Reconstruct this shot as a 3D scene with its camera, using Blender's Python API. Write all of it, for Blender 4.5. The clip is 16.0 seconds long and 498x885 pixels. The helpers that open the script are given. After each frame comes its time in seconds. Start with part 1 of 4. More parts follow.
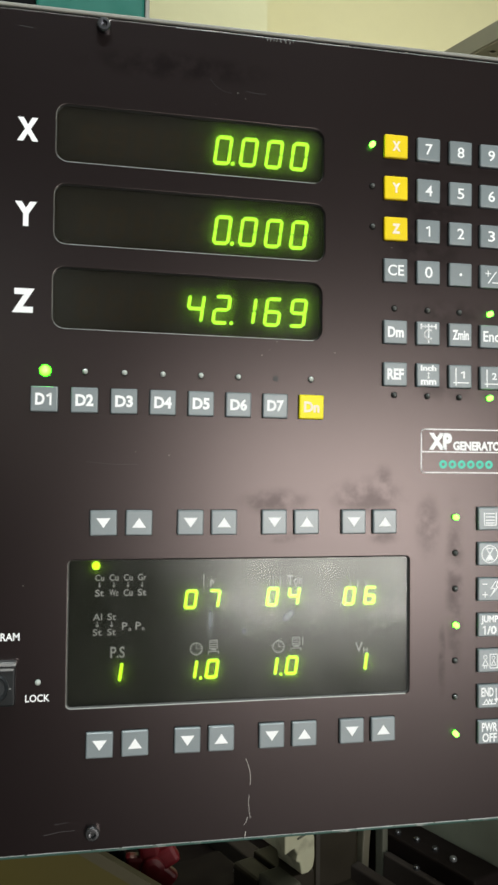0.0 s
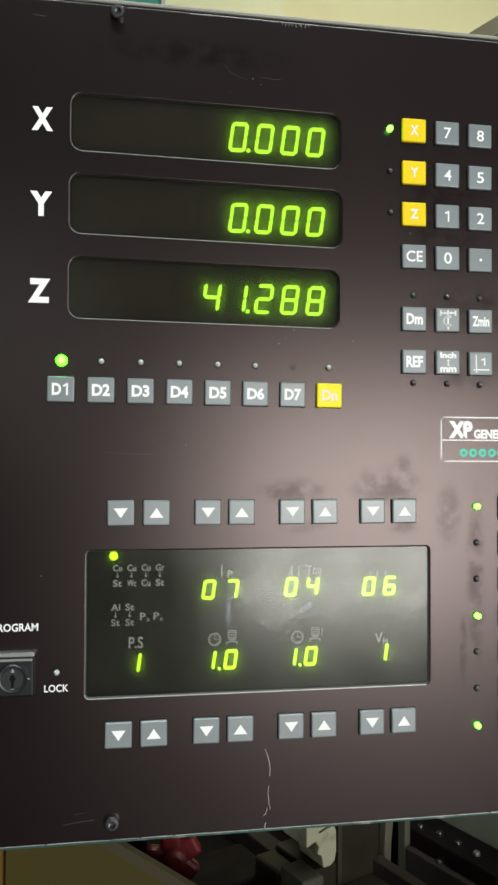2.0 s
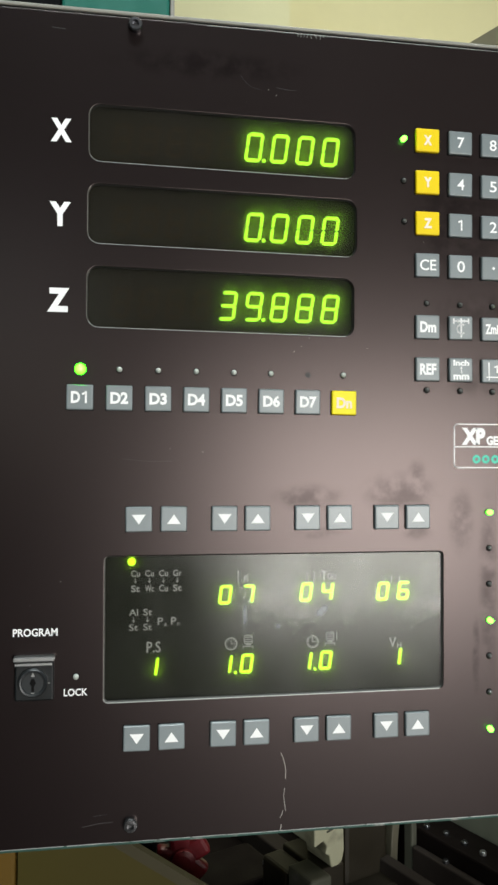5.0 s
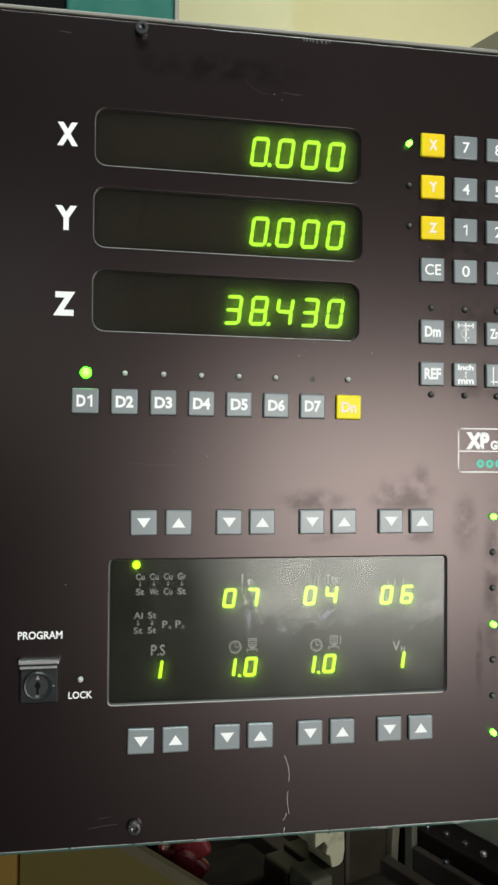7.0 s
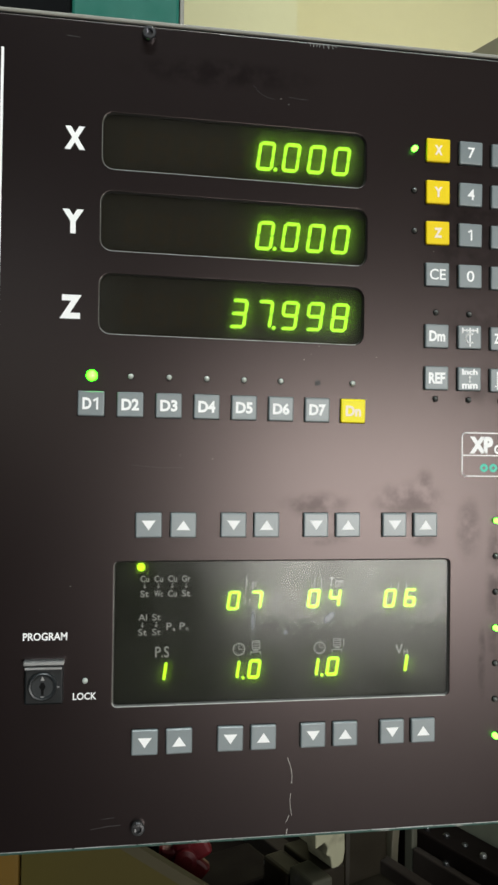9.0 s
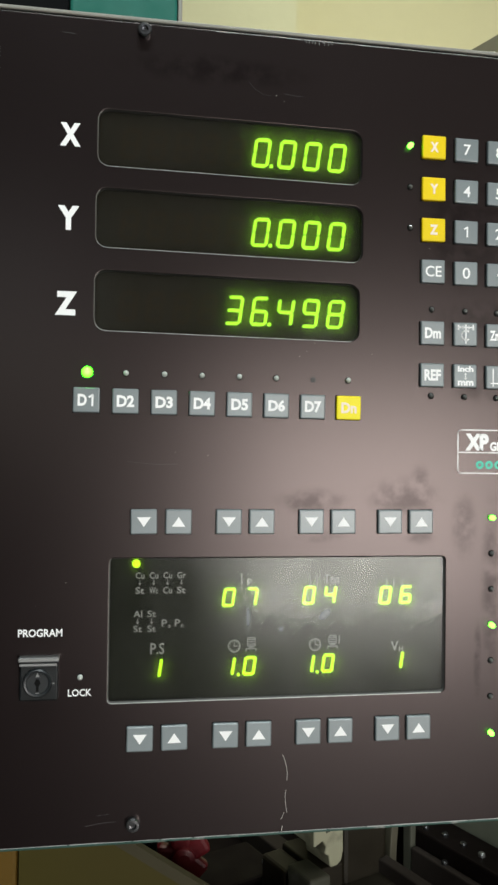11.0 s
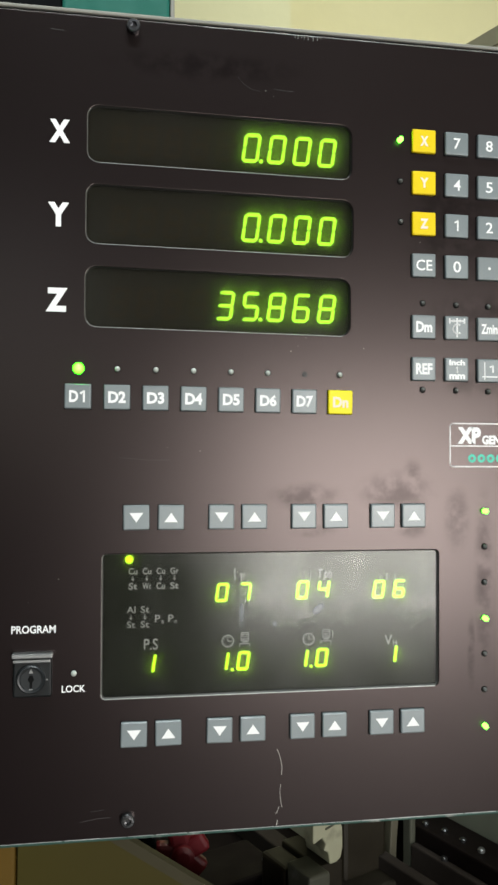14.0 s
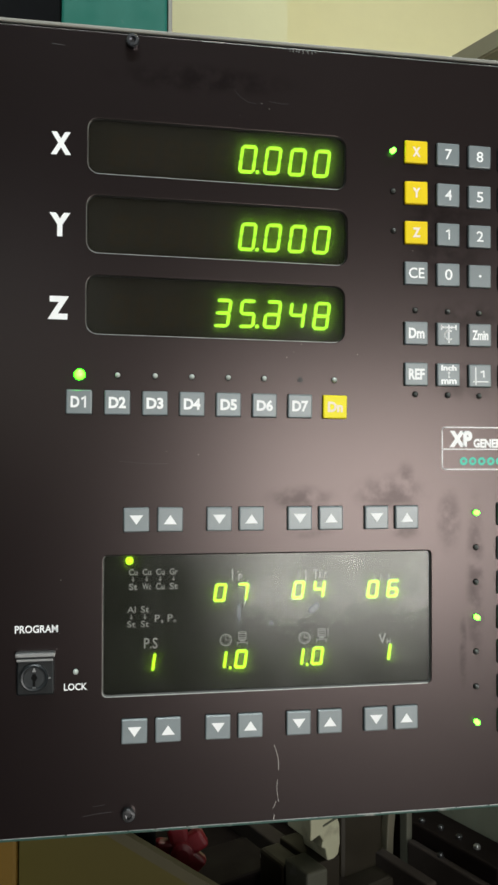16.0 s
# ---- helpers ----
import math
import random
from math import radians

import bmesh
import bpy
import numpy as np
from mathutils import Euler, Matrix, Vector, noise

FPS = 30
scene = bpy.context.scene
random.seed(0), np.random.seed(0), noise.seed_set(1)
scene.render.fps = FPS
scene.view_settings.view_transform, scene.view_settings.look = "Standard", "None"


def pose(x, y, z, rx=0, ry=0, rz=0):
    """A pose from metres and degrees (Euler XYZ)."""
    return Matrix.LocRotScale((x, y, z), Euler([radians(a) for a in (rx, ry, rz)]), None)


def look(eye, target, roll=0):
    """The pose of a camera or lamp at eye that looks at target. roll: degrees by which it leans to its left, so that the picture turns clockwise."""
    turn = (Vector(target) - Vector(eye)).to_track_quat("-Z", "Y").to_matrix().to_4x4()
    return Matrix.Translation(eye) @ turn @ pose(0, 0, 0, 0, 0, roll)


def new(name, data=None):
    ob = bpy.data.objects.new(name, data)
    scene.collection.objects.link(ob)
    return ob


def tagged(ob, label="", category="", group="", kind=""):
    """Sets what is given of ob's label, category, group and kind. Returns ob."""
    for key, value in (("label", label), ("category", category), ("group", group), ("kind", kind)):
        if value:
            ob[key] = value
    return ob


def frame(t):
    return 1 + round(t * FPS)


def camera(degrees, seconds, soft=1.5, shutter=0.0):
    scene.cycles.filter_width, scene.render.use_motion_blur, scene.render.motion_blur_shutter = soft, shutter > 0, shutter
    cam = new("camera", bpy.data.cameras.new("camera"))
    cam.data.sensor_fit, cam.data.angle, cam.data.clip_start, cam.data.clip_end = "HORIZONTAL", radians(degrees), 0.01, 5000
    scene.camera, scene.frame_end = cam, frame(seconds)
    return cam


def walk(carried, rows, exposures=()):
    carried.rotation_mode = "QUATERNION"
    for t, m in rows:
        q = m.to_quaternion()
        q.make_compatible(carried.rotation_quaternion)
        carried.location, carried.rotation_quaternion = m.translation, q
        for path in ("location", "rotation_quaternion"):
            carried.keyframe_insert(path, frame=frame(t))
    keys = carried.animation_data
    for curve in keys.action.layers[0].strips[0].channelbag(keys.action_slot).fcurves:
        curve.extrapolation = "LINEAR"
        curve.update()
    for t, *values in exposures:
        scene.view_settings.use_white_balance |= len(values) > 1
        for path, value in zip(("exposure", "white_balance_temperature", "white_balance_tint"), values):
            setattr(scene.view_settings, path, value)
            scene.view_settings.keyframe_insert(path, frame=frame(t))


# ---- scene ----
cam = camera(35.8, 16.0, soft=2.7)

PATH = [
    (0, (0.02883, -0.37346, 1.37057), (0.39422, 1.59208, 1.42659), 0.530),
    (0.5, (0.02895, -0.37283, 1.37045), (0.38754, 1.5943, 1.41347), 0.526),
    (1, (0.02807, -0.37218, 1.37063), (0.37081, 1.59783, 1.41077), 0.548),
    (1.5, (0.02957, -0.37268, 1.36892), (0.35422, 1.60034, 1.41111), 0.465),
    (2, (0.0308, -0.3708, 1.36759), (0.34429, 1.60398, 1.41169), 0.202),
    (2.5, (0.02601, -0.36966, 1.37066), (0.33475, 1.60593, 1.41222), 0.179),
    (3, (0.02621, -0.36992, 1.37076), (0.33293, 1.606, 1.41143), 0.188),
    (3.5, (0.02687, -0.37187, 1.37042), (0.33331, 1.60411, 1.41002), 0.172),
    (4, (0.02548, -0.37368, 1.37097), (0.33443, 1.60191, 1.41068), 0.170),
    (6.5, (0.02138, -0.37474, 1.37344), (0.33036, 1.60088, 1.41166), 0.277),
    (7, (0.02084, -0.37506, 1.37439), (0.32904, 1.60072, 1.41013), 0.403),
    (7.5, (0.02258, -0.37571, 1.3734), (0.32709, 1.60061, 1.41123), 0.410),
    (8, (0.02015, -0.37584, 1.3744), (0.32985, 1.5997, 1.41117), 0.404),
    (8.5, (0.01991, -0.37655, 1.37494), (0.32561, 1.59961, 1.41179), 0.518),
    (9, (0.01858, -0.37644, 1.37602), (0.32506, 1.59962, 1.41125), 0.710),
    (11.5, (0.02158, -0.37698, 1.37422), (0.32541, 1.59949, 1.40961), 0.731),
    (12, (0.0208, -0.37722, 1.37518), (0.32341, 1.59947, 1.40862), 0.726),
    (12.5, (0.02334, -0.37813, 1.37377), (0.32166, 1.59917, 1.40928), 0.738),
    (13, (0.02651, -0.3799, 1.37141), (0.32951, 1.59669, 1.40713), 0.418),
    (13.5, (0.02723, -0.37835, 1.3707), (0.33123, 1.59808, 1.40707), 0.316),
    (14, (0.02507, -0.37758, 1.37207), (0.32994, 1.59874, 1.40707), 0.279),
    (14.5, (0.02664, -0.37514, 1.37078), (0.3284, 1.60162, 1.40781), 0.280),
    (15, (0.02618, -0.3753, 1.37103), (0.33357, 1.60064, 1.40538), 0.286),
    (15.5, (0.02245, -0.38025, 1.37283), (0.33611, 1.59469, 1.40783), 0.191),
    (16, (0.02408, -0.38749, 1.37394), (0.33383, 1.58807, 1.40859), 0.163),
]
# the clip's own camera darkens a little as its picture changes
EXPOSURES = [(0, 0.02), (3, 0.04), (4, 0.03), (7, -0.03), (9, -0.12), (12, -0.06), (14, 0.06), (15, 0.02), (16, -0.10)]
walk(cam, [(t, look(eye, target, roll)) for t, eye, target, roll in PATH], EXPOSURES)

# ---- world and lights ----
world = bpy.data.worlds.new("world")
scene.world = world
world.use_nodes = True
sky = world.node_tree.nodes.new("ShaderNodeTexSky")
sky.sky_type, sky.sun_disc = "NISHITA", False
sky.sun_elevation, sky.sun_rotation = radians(35), radians(150)
world.node_tree.links.new(sky.outputs[0], world.node_tree.nodes["Background"].inputs[0])
world.node_tree.nodes["Background"].inputs[1].default_value = 0.1


def area_lamp(name, eye, target, w, h, watts, colour):
    data = bpy.data.lights.new(name, "AREA")
    data.shape, data.size, data.size_y, data.energy, data.color = "RECTANGLE", w, h, watts, colour
    ob = new(name, data)
    ob.matrix_world = look(eye, target)
    return ob


# daylight in the wide low window behind the viewer; unseen lamps under the ceiling
area_lamp("window_daylight", (1.90, -4.98, 1.00), (1.90, 0, 1.00), 2.2, 1.60, 192, (1.0, 0.98, 0.94))
# dim unseen lamp added for the broad glow on the plate's left
area_lamp("left_glow_lamp", (-0.96, -4.98, 2.28), (-0.96, 0, 2.28), 1.2, 1.36, 3.6, (0.96, 1.0, 0.78))
area_lamp("unseen_overhead_lamp", (0.1, -0.8, 3.28), (0.1, -0.8, 0), 1.2, 0.12, 45, (0.90, 1.0, 1.0))
# unseen lamp added to brighten the wall and pier behind
area_lamp("unseen_overhead_lamp", (0.75, 0.85, 3.28), (0.75, 0.85, 0), 1.2, 0.12, 16.5, (1.0, 0.97, 0.84))


# ---- materials ----
def material(name, colour, rough=0.5, metal=0.0, grain=0.12, scale=60.0, bump=0.0, wear=None, wear_scale=8.0, wear_at=0.62,
             rough_var=0.1, emit=0.0, rand=0.0, spec=0.5):
    """A painted, metal or plastic surface: colour varied at two scales, roughness patches, fine relief, worn spots."""
    m = bpy.data.materials.new(name)
    m.use_nodes = True
    nt = m.node_tree
    b = nt.nodes["Principled BSDF"]
    link = nt.links.new
    b.inputs["Metallic"].default_value = metal
    b.inputs["Specular IOR Level"].default_value = spec
    co = nt.nodes.new("ShaderNodeTexCoord")
    fine = nt.nodes.new("ShaderNodeTexNoise")
    fine.inputs["Scale"].default_value, fine.inputs["Detail"].default_value = scale, 6
    broad = nt.nodes.new("ShaderNodeTexNoise")
    broad.inputs["Scale"].default_value, broad.inputs["Detail"].default_value = wear_scale, 5
    for n in (fine, broad):
        link(co.outputs["Object"], n.inputs["Vector"])
    mix = nt.nodes.new("ShaderNodeMixRGB")
    mix.inputs[1].default_value = (*[c * (1 - grain) for c in colour], 1)
    mix.inputs[2].default_value = (*[min(1, c * (1 + grain)) for c in colour], 1)
    add = nt.nodes.new("ShaderNodeMath")
    add.operation = "MULTIPLY_ADD"
    add.inputs[1].default_value = 0.5
    link(fine.outputs[0], add.inputs[0])
    half = nt.nodes.new("ShaderNodeMath")
    half.operation = "MULTIPLY"
    half.inputs[1].default_value = 0.5
    link(broad.outputs[0], half.inputs[0])
    link(half.outputs[0], add.inputs[2])
    link(add.outputs[0], mix.inputs[0])
    out = mix.outputs[0]
    if rand:
        info = nt.nodes.new("ShaderNodeObjectInfo")
        ramp = nt.nodes.new("ShaderNodeMapRange")
        ramp.inputs[3].default_value, ramp.inputs[4].default_value = 1 - rand, 1 + rand
        link(info.outputs["Random"], ramp.inputs[0])
        mul = nt.nodes.new("ShaderNodeVectorMath")
        mul.operation = "SCALE"
        link(out, mul.inputs[0])
        link(ramp.outputs[0], mul.inputs["Scale"])
        out = mul.outputs[0]
    if wear:
        step = nt.nodes.new("ShaderNodeMapRange")
        step.inputs[1].default_value, step.inputs[2].default_value = wear_at, wear_at + 0.08
        link(broad.outputs[0], step.inputs[0])
        w = nt.nodes.new("ShaderNodeMixRGB")
        w.inputs[2].default_value = (*wear, 1)
        link(step.outputs[0], w.inputs[0])
        link(out, w.inputs[1])
        out = w.outputs[0]
    link(out, b.inputs["Base Color"])
    r = nt.nodes.new("ShaderNodeMapRange")
    r.interpolation_type = "SMOOTHSTEP"
    r.inputs[1].default_value, r.inputs[2].default_value = 0.2, 0.8
    r.inputs[3].default_value, r.inputs[4].default_value = max(0.02, rough - rough_var), min(1, rough + rough_var)
    link(broad.outputs[0], r.inputs[0])
    link(r.outputs[0], b.inputs["Roughness"])
    if bump:
        bn = nt.nodes.new("ShaderNodeBump")
        bn.inputs["Strength"].default_value, bn.inputs["Distance"].default_value = 1.0, bump
        link(fine.outputs[0], bn.inputs["Height"])
        link(bn.outputs[0], b.inputs["Normal"])
    if emit:
        b.inputs["Emission Color"].default_value = (*colour, 1)
        b.inputs["Emission Strength"].default_value = emit
    return m


def pane_material(name, tint, rough, ior=1.5, haze=0.0):
    """A thin tinted cover: what lies behind shows through, and its face mirrors the room."""
    m = bpy.data.materials.new(name)
    m.use_nodes = True
    nt = m.node_tree
    nt.nodes.remove(nt.nodes["Principled BSDF"])
    clear = nt.nodes.new("ShaderNodeBsdfTransparent")
    clear.inputs[0].default_value = (*tint, 1)
    gloss = nt.nodes.new("ShaderNodeBsdfGlossy")
    fr = nt.nodes.new("ShaderNodeFresnel")
    fr.inputs[0].default_value = ior
    noise_node = nt.nodes.new("ShaderNodeTexNoise")
    noise_node.inputs["Scale"].default_value, noise_node.inputs["Detail"].default_value = 35, 5
    co = nt.nodes.new("ShaderNodeTexCoord")
    r = nt.nodes.new("ShaderNodeMapRange")
    r.inputs[1].default_value, r.inputs[2].default_value = 0.3, 0.7
    r.inputs[3].default_value, r.inputs[4].default_value = rough * 0.7, rough * 1.3
    mix = nt.nodes.new("ShaderNodeMixShader")
    link = nt.links.new
    link(co.outputs["Object"], noise_node.inputs["Vector"])
    link(noise_node.outputs[0], r.inputs[0])
    link(r.outputs[0], gloss.inputs["Roughness"])
    link(fr.outputs[0], mix.inputs[0])
    if haze:
        milk = nt.nodes.new("ShaderNodeBsdfTranslucent")
        milk.inputs[0].default_value = (0.95, 0.95, 0.95, 1)
        part_milk = nt.nodes.new("ShaderNodeMixShader")
        part_milk.inputs[0].default_value = haze
        link(clear.outputs[0], part_milk.inputs[1])
        link(milk.outputs[0], part_milk.inputs[2])
        link(part_milk.outputs[0], mix.inputs[1])
    else:
        link(clear.outputs[0], mix.inputs[1])
    link(gloss.outputs[0], mix.inputs[2])
    link(mix.outputs[0], nt.nodes["Material Output"].inputs[0])
    return m


def glow(name, colour, strength):
    m = bpy.data.materials.new(name)
    m.use_nodes = True
    b = m.node_tree.nodes["Principled BSDF"]
    b.inputs["Base Color"].default_value = (*[0.3 * c for c in colour], 1)
    b.inputs["Roughness"].default_value = 0.3
    b.inputs["Emission Color"].default_value = (*colour, 1)
    b.inputs["Emission Strength"].default_value = strength
    return m


PLATE = material("plate_paint", (0.0034, 0.0018, 0.0022), 0.285, grain=0.25, scale=900, wear_scale=9, rough_var=0.008)


def smudged(m, spots):
    """Greasy finger marks on a glossy paint: uneven duller patches of (x, z, half width, half height) in mm."""
    nt = m.node_tree
    link, b = nt.links.new, nt.nodes["Principled BSDF"]
    b.inputs["Specular Tint"].default_value = (1.0, 0.825, 0.805, 1)
    co = nt.nodes.new("ShaderNodeTexCoord")
    total = None
    for x, z, w, h in spots:
        off = nt.nodes.new("ShaderNodeVectorMath")
        off.operation = "SUBTRACT"
        off.inputs[1].default_value = (x * 0.001, 0, 0.228 + z * 0.001)
        size = nt.nodes.new("ShaderNodeVectorMath")
        size.operation = "MULTIPLY"
        size.inputs[1].default_value = (1000 / w, 0, 1000 / h)
        far = nt.nodes.new("ShaderNodeVectorMath")
        far.operation = "LENGTH"
        near = nt.nodes.new("ShaderNodeMapRange")
        near.interpolation_type = "SMOOTHSTEP"
        near.inputs[1].default_value, near.inputs[2].default_value, near.inputs[3].default_value, near.inputs[4].default_value = 0.2, 1.0, 1.0, 0.0
        link(co.outputs["Object"], off.inputs[0]), link(off.outputs[0], size.inputs[0])
        link(size.outputs[0], far.inputs[0]), link(far.outputs["Value"], near.inputs[0])
        if total is None:
            total = near.outputs[0]
        else:
            top = nt.nodes.new("ShaderNodeMath")
            top.operation = "MAXIMUM"
            link(total, top.inputs[0]), link(near.outputs[0], top.inputs[1])
            total = top.outputs[0]
    patch = nt.nodes.new("ShaderNodeTexNoise")
    patch.inputs["Scale"].default_value, patch.inputs["Detail"].default_value = 120, 6
    link(co.outputs["Object"], patch.inputs["Vector"])
    blot = nt.nodes.new("ShaderNodeMapRange")
    blot.interpolation_type = "SMOOTHSTEP"
    blot.inputs[1].default_value, blot.inputs[2].default_value = 0.3, 0.66
    link(patch.outputs[0], blot.inputs[0])
    both = nt.nodes.new("ShaderNodeMath")
    both.operation = "MULTIPLY"
    link(total, both.inputs[0]), link(blot.outputs[0], both.inputs[1])
    level = nt.nodes.new("ShaderNodeMapRange")
    level.inputs[3].default_value, level.inputs[4].default_value = 0.5, 0.29
    link(both.outputs[0], level.inputs[0])
    link(level.outputs[0], b.inputs["Specular IOR Level"])


smudged(PLATE, ((160, -46, 26, 14), (112, -48, 24, 9), (168, -38, 7, 12), (200, -128, 3, 26), (192, -60, 9, 22), (205, 45, 40, 16), (205, 14, 36, 14),
                (190, 92, 34, 40), (207, -90, 7, 60), (60, 165, 60, 10), (151, -48, 12, 5), (168, -66, 11, 5), (116, -65.5, 16, 4), (103, -49, 9, 5)))

def clouded(m, spots):
    """Pale marks and a painted reflection on a cover: soft patches of (x, z, half width, half height) in mm that
    scatter a little light.
    """
    nt = m.node_tree
    link = nt.links.new
    co = nt.nodes.new("ShaderNodeTexCoord")
    total = None
    for x, z, w, h in spots:
        off = nt.nodes.new("ShaderNodeVectorMath")
        off.operation = "SUBTRACT"
        off.inputs[1].default_value = (x * 0.001, 0, 0.228 + z * 0.001)
        size = nt.nodes.new("ShaderNodeVectorMath")
        size.operation = "MULTIPLY"
        size.inputs[1].default_value = (1000 / w, 0, 1000 / h)
        far = nt.nodes.new("ShaderNodeVectorMath")
        far.operation = "LENGTH"
        near = nt.nodes.new("ShaderNodeMapRange")
        near.interpolation_type = "SMOOTHSTEP"
        near.inputs[1].default_value, near.inputs[2].default_value, near.inputs[4].default_value = 0.2, 1.1, 0.0
        near.inputs[3].default_value = 0.2 if w < 5 else 0.03
        link(co.outputs["Object"], off.inputs[0]), link(off.outputs[0], size.inputs[0])
        link(size.outputs[0], far.inputs[0]), link(far.outputs["Value"], near.inputs[0])
        if total is None:
            total = near.outputs[0]
        else:
            top = nt.nodes.new("ShaderNodeMath")
            top.operation = "ADD"
            link(total, top.inputs[0]), link(near.outputs[0], top.inputs[1])
            total = top.outputs[0]
    # blue-grey that colours both the marks and the painted reflection
    dust = nt.nodes.new("ShaderNodeBsdfDiffuse")
    dust.inputs[0].default_value = (0.42, 0.46, 0.5, 1)
    mix = nt.nodes.new("ShaderNodeMixShader")
    link(total, mix.inputs[0])
    link(nt.nodes["Mix Shader"].outputs[0], mix.inputs[1])
    link(dust.outputs[0], mix.inputs[2])
    link(mix.outputs[0], nt.nodes["Material Output"].inputs[0])


# bare metal of the plate's edge, also the painted light on cut-out lips
PLATE_EDGE = material("bare_and_lit_edge", (0.46, 0.48, 0.47), 0.4, 0.3, scale=300, grain=0.35)
HOUSING = material("worn_teal_paint", (0.035, 0.10, 0.082), 0.45, grain=0.2, scale=120, wear=(0.3, 0.31, 0.29), wear_scale=60, wear_at=0.58)
TEAL = material("teal_paint", (0.016, 0.125, 0.095), 0.42, grain=0.15, scale=80, wear=(0.10, 0.16, 0.14), wear_scale=40, wear_at=0.68, spec=0.2)
GREY_KEY = material("grey_key_plastic", (0.178, 0.212, 0.222), 0.37, grain=0.16, scale=1100, bump=0.000003, rand=0.05, rough_var=0.06, spec=0.75)
YELLOW_KEY = material("yellow_key_plastic", (0.84, 0.62, 0.004), 0.45, grain=0.06, scale=500, rand=0.03, rough_var=0.08, spec=0.25)
LEMON_KEY = material("lemon_key_plastic", (0.90, 0.78, 0.012), 0.45, grain=0.05, scale=500, rough_var=0.08, spec=0.3)
WHITE_INK = material("white_ink", (0.92, 0.93, 0.93), 0.6, grain=0.05, scale=600)
FADED_INK = material("faded_white_ink", (0.185, 0.19, 0.17), 0.3, grain=0.6, scale=1500, rough_var=0.02)
PALE_INK = material("worn_cream_ink", (0.9, 0.78, 0.66), 0.6, grain=0.12, scale=900)
TEAL_INK = material("teal_ink", (0.06, 0.62, 0.46), 0.6, grain=0.15, scale=800)
SMOKE = pane_material("smoked_window", (0.60, 0.595, 0.53), 0.16, 1.30, 0.10)
LCD_PANE = pane_material("readout_cover", (0.60, 0.62, 0.55), 0.17, 1.385, 0.09)
# small pale marks; the last wide patch paints a bluish reflection
clouded(LCD_PANE, ((80.3, -105.5, 2.4, 11), (117.6, -106.0, 2.8, 3.0), (119.4, -104.6, 2.8, 3.0), (121.0, -103.0, 2.4, 2.6), (97.0, -111.6, 2.2, 2.6), (95, -102, 9, 17)))
BOARD = material("display_board", (0.048, 0.040, 0.027), 0.7, grain=0.25, scale=150)
READOUT_BOARD = material("readout_board", (0.022, 0.024, 0.016), 0.7, grain=0.25, scale=150)
GHOST = material("unlit_segment", (0.15, 0.10, 0.05), 0.6, grain=0.1)
SEGMENT = glow("lit_segment", (0.40, 1.0, 0.045), 5.0)
READOUT_GLOW = glow("lit_readout", (0.50, 1.0, 0.02), 5.2)
LED_ON = glow("lit_led", (0.022, 1.0, 0.004), 24.0)


def bright_core(m, core, radius):
    """A lamp's chip shows through the middle of its lens paler than its saturated rim."""
    nt = m.node_tree
    link, b = nt.links.new, nt.nodes["Principled BSDF"]
    co = nt.nodes.new("ShaderNodeTexCoord")
    flat = nt.nodes.new("ShaderNodeVectorMath")
    flat.operation = "MULTIPLY"
    flat.inputs[1].default_value = (1, 0, 1)
    far = nt.nodes.new("ShaderNodeVectorMath")
    far.operation = "LENGTH"
    near = nt.nodes.new("ShaderNodeMapRange")
    near.interpolation_type = "SMOOTHSTEP"
    near.inputs[1].default_value, near.inputs[2].default_value = 0.25 * radius, radius
    mix = nt.nodes.new("ShaderNodeMixRGB")
    mix.inputs[1].default_value = (*core, 1)
    mix.inputs[2].default_value = b.inputs["Emission Color"].default_value
    link(co.outputs["Object"], flat.inputs[0]), link(flat.outputs[0], far.inputs[0]), link(far.outputs["Value"], near.inputs[0])
    link(near.outputs[0], mix.inputs[0]), link(mix.outputs[0], b.inputs["Emission Color"])


bright_core(LED_ON, (0.036, 1.0, 0.014), 0.0026)
LED_ON_SMALL = glow("lit_led_pale", (0.13, 1.0, 0.045), 8.0)
LED_OFF = material("clear_led", (0.48, 0.52, 0.48), 0.12, grain=0.3, scale=900)
LED_DARK = material("dark_led", (0.10, 0.105, 0.10), 0.07, grain=0.3, scale=900)
HOLE = material("led_hole", (0.006, 0.006, 0.006), 0.9, spec=0.1)
STEEL = material("dark_steel", (0.16, 0.165, 0.18), 0.22, 0.9, scale=400)
DULL_STEEL = material("dull_steel", (0.15, 0.15, 0.155), 0.25, 0.9, scale=400)
BRIGHT_STEEL = material("bright_steel", (0.45, 0.46, 0.46), 0.33, 0.9, scale=400)
LOCK_BLACK = material("lock_black", (0.008, 0.010, 0.011), 0.4, scale=300, spec=0.35)
READOUT_RIM = material("readout_rim_plastic", (0.10, 0.10, 0.095), 0.4, grain=0.4, scale=500, rough_var=0.05, spec=0.3)
RIM = material("window_rim_plastic", (0.035, 0.035, 0.033), 0.4, grain=0.4, scale=500, rough_var=0.05, spec=0.3)
LOCK_GREY = material("lock_barrel_grey", (0.018, 0.021, 0.023), 0.4, 0.2, scale=300)
DUST = material("dust", (0.2, 0.19, 0.17), 0.8, grain=0.3, scale=900)
FAINT = material("faint_scratch", (0.05, 0.045, 0.045), 0.5, grain=0.3, scale=900)
SCRATCH = material("scratch", (0.5, 0.48, 0.45), 0.6, grain=0.3, scale=900)
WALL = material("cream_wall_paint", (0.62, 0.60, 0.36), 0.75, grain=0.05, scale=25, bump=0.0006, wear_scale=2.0)
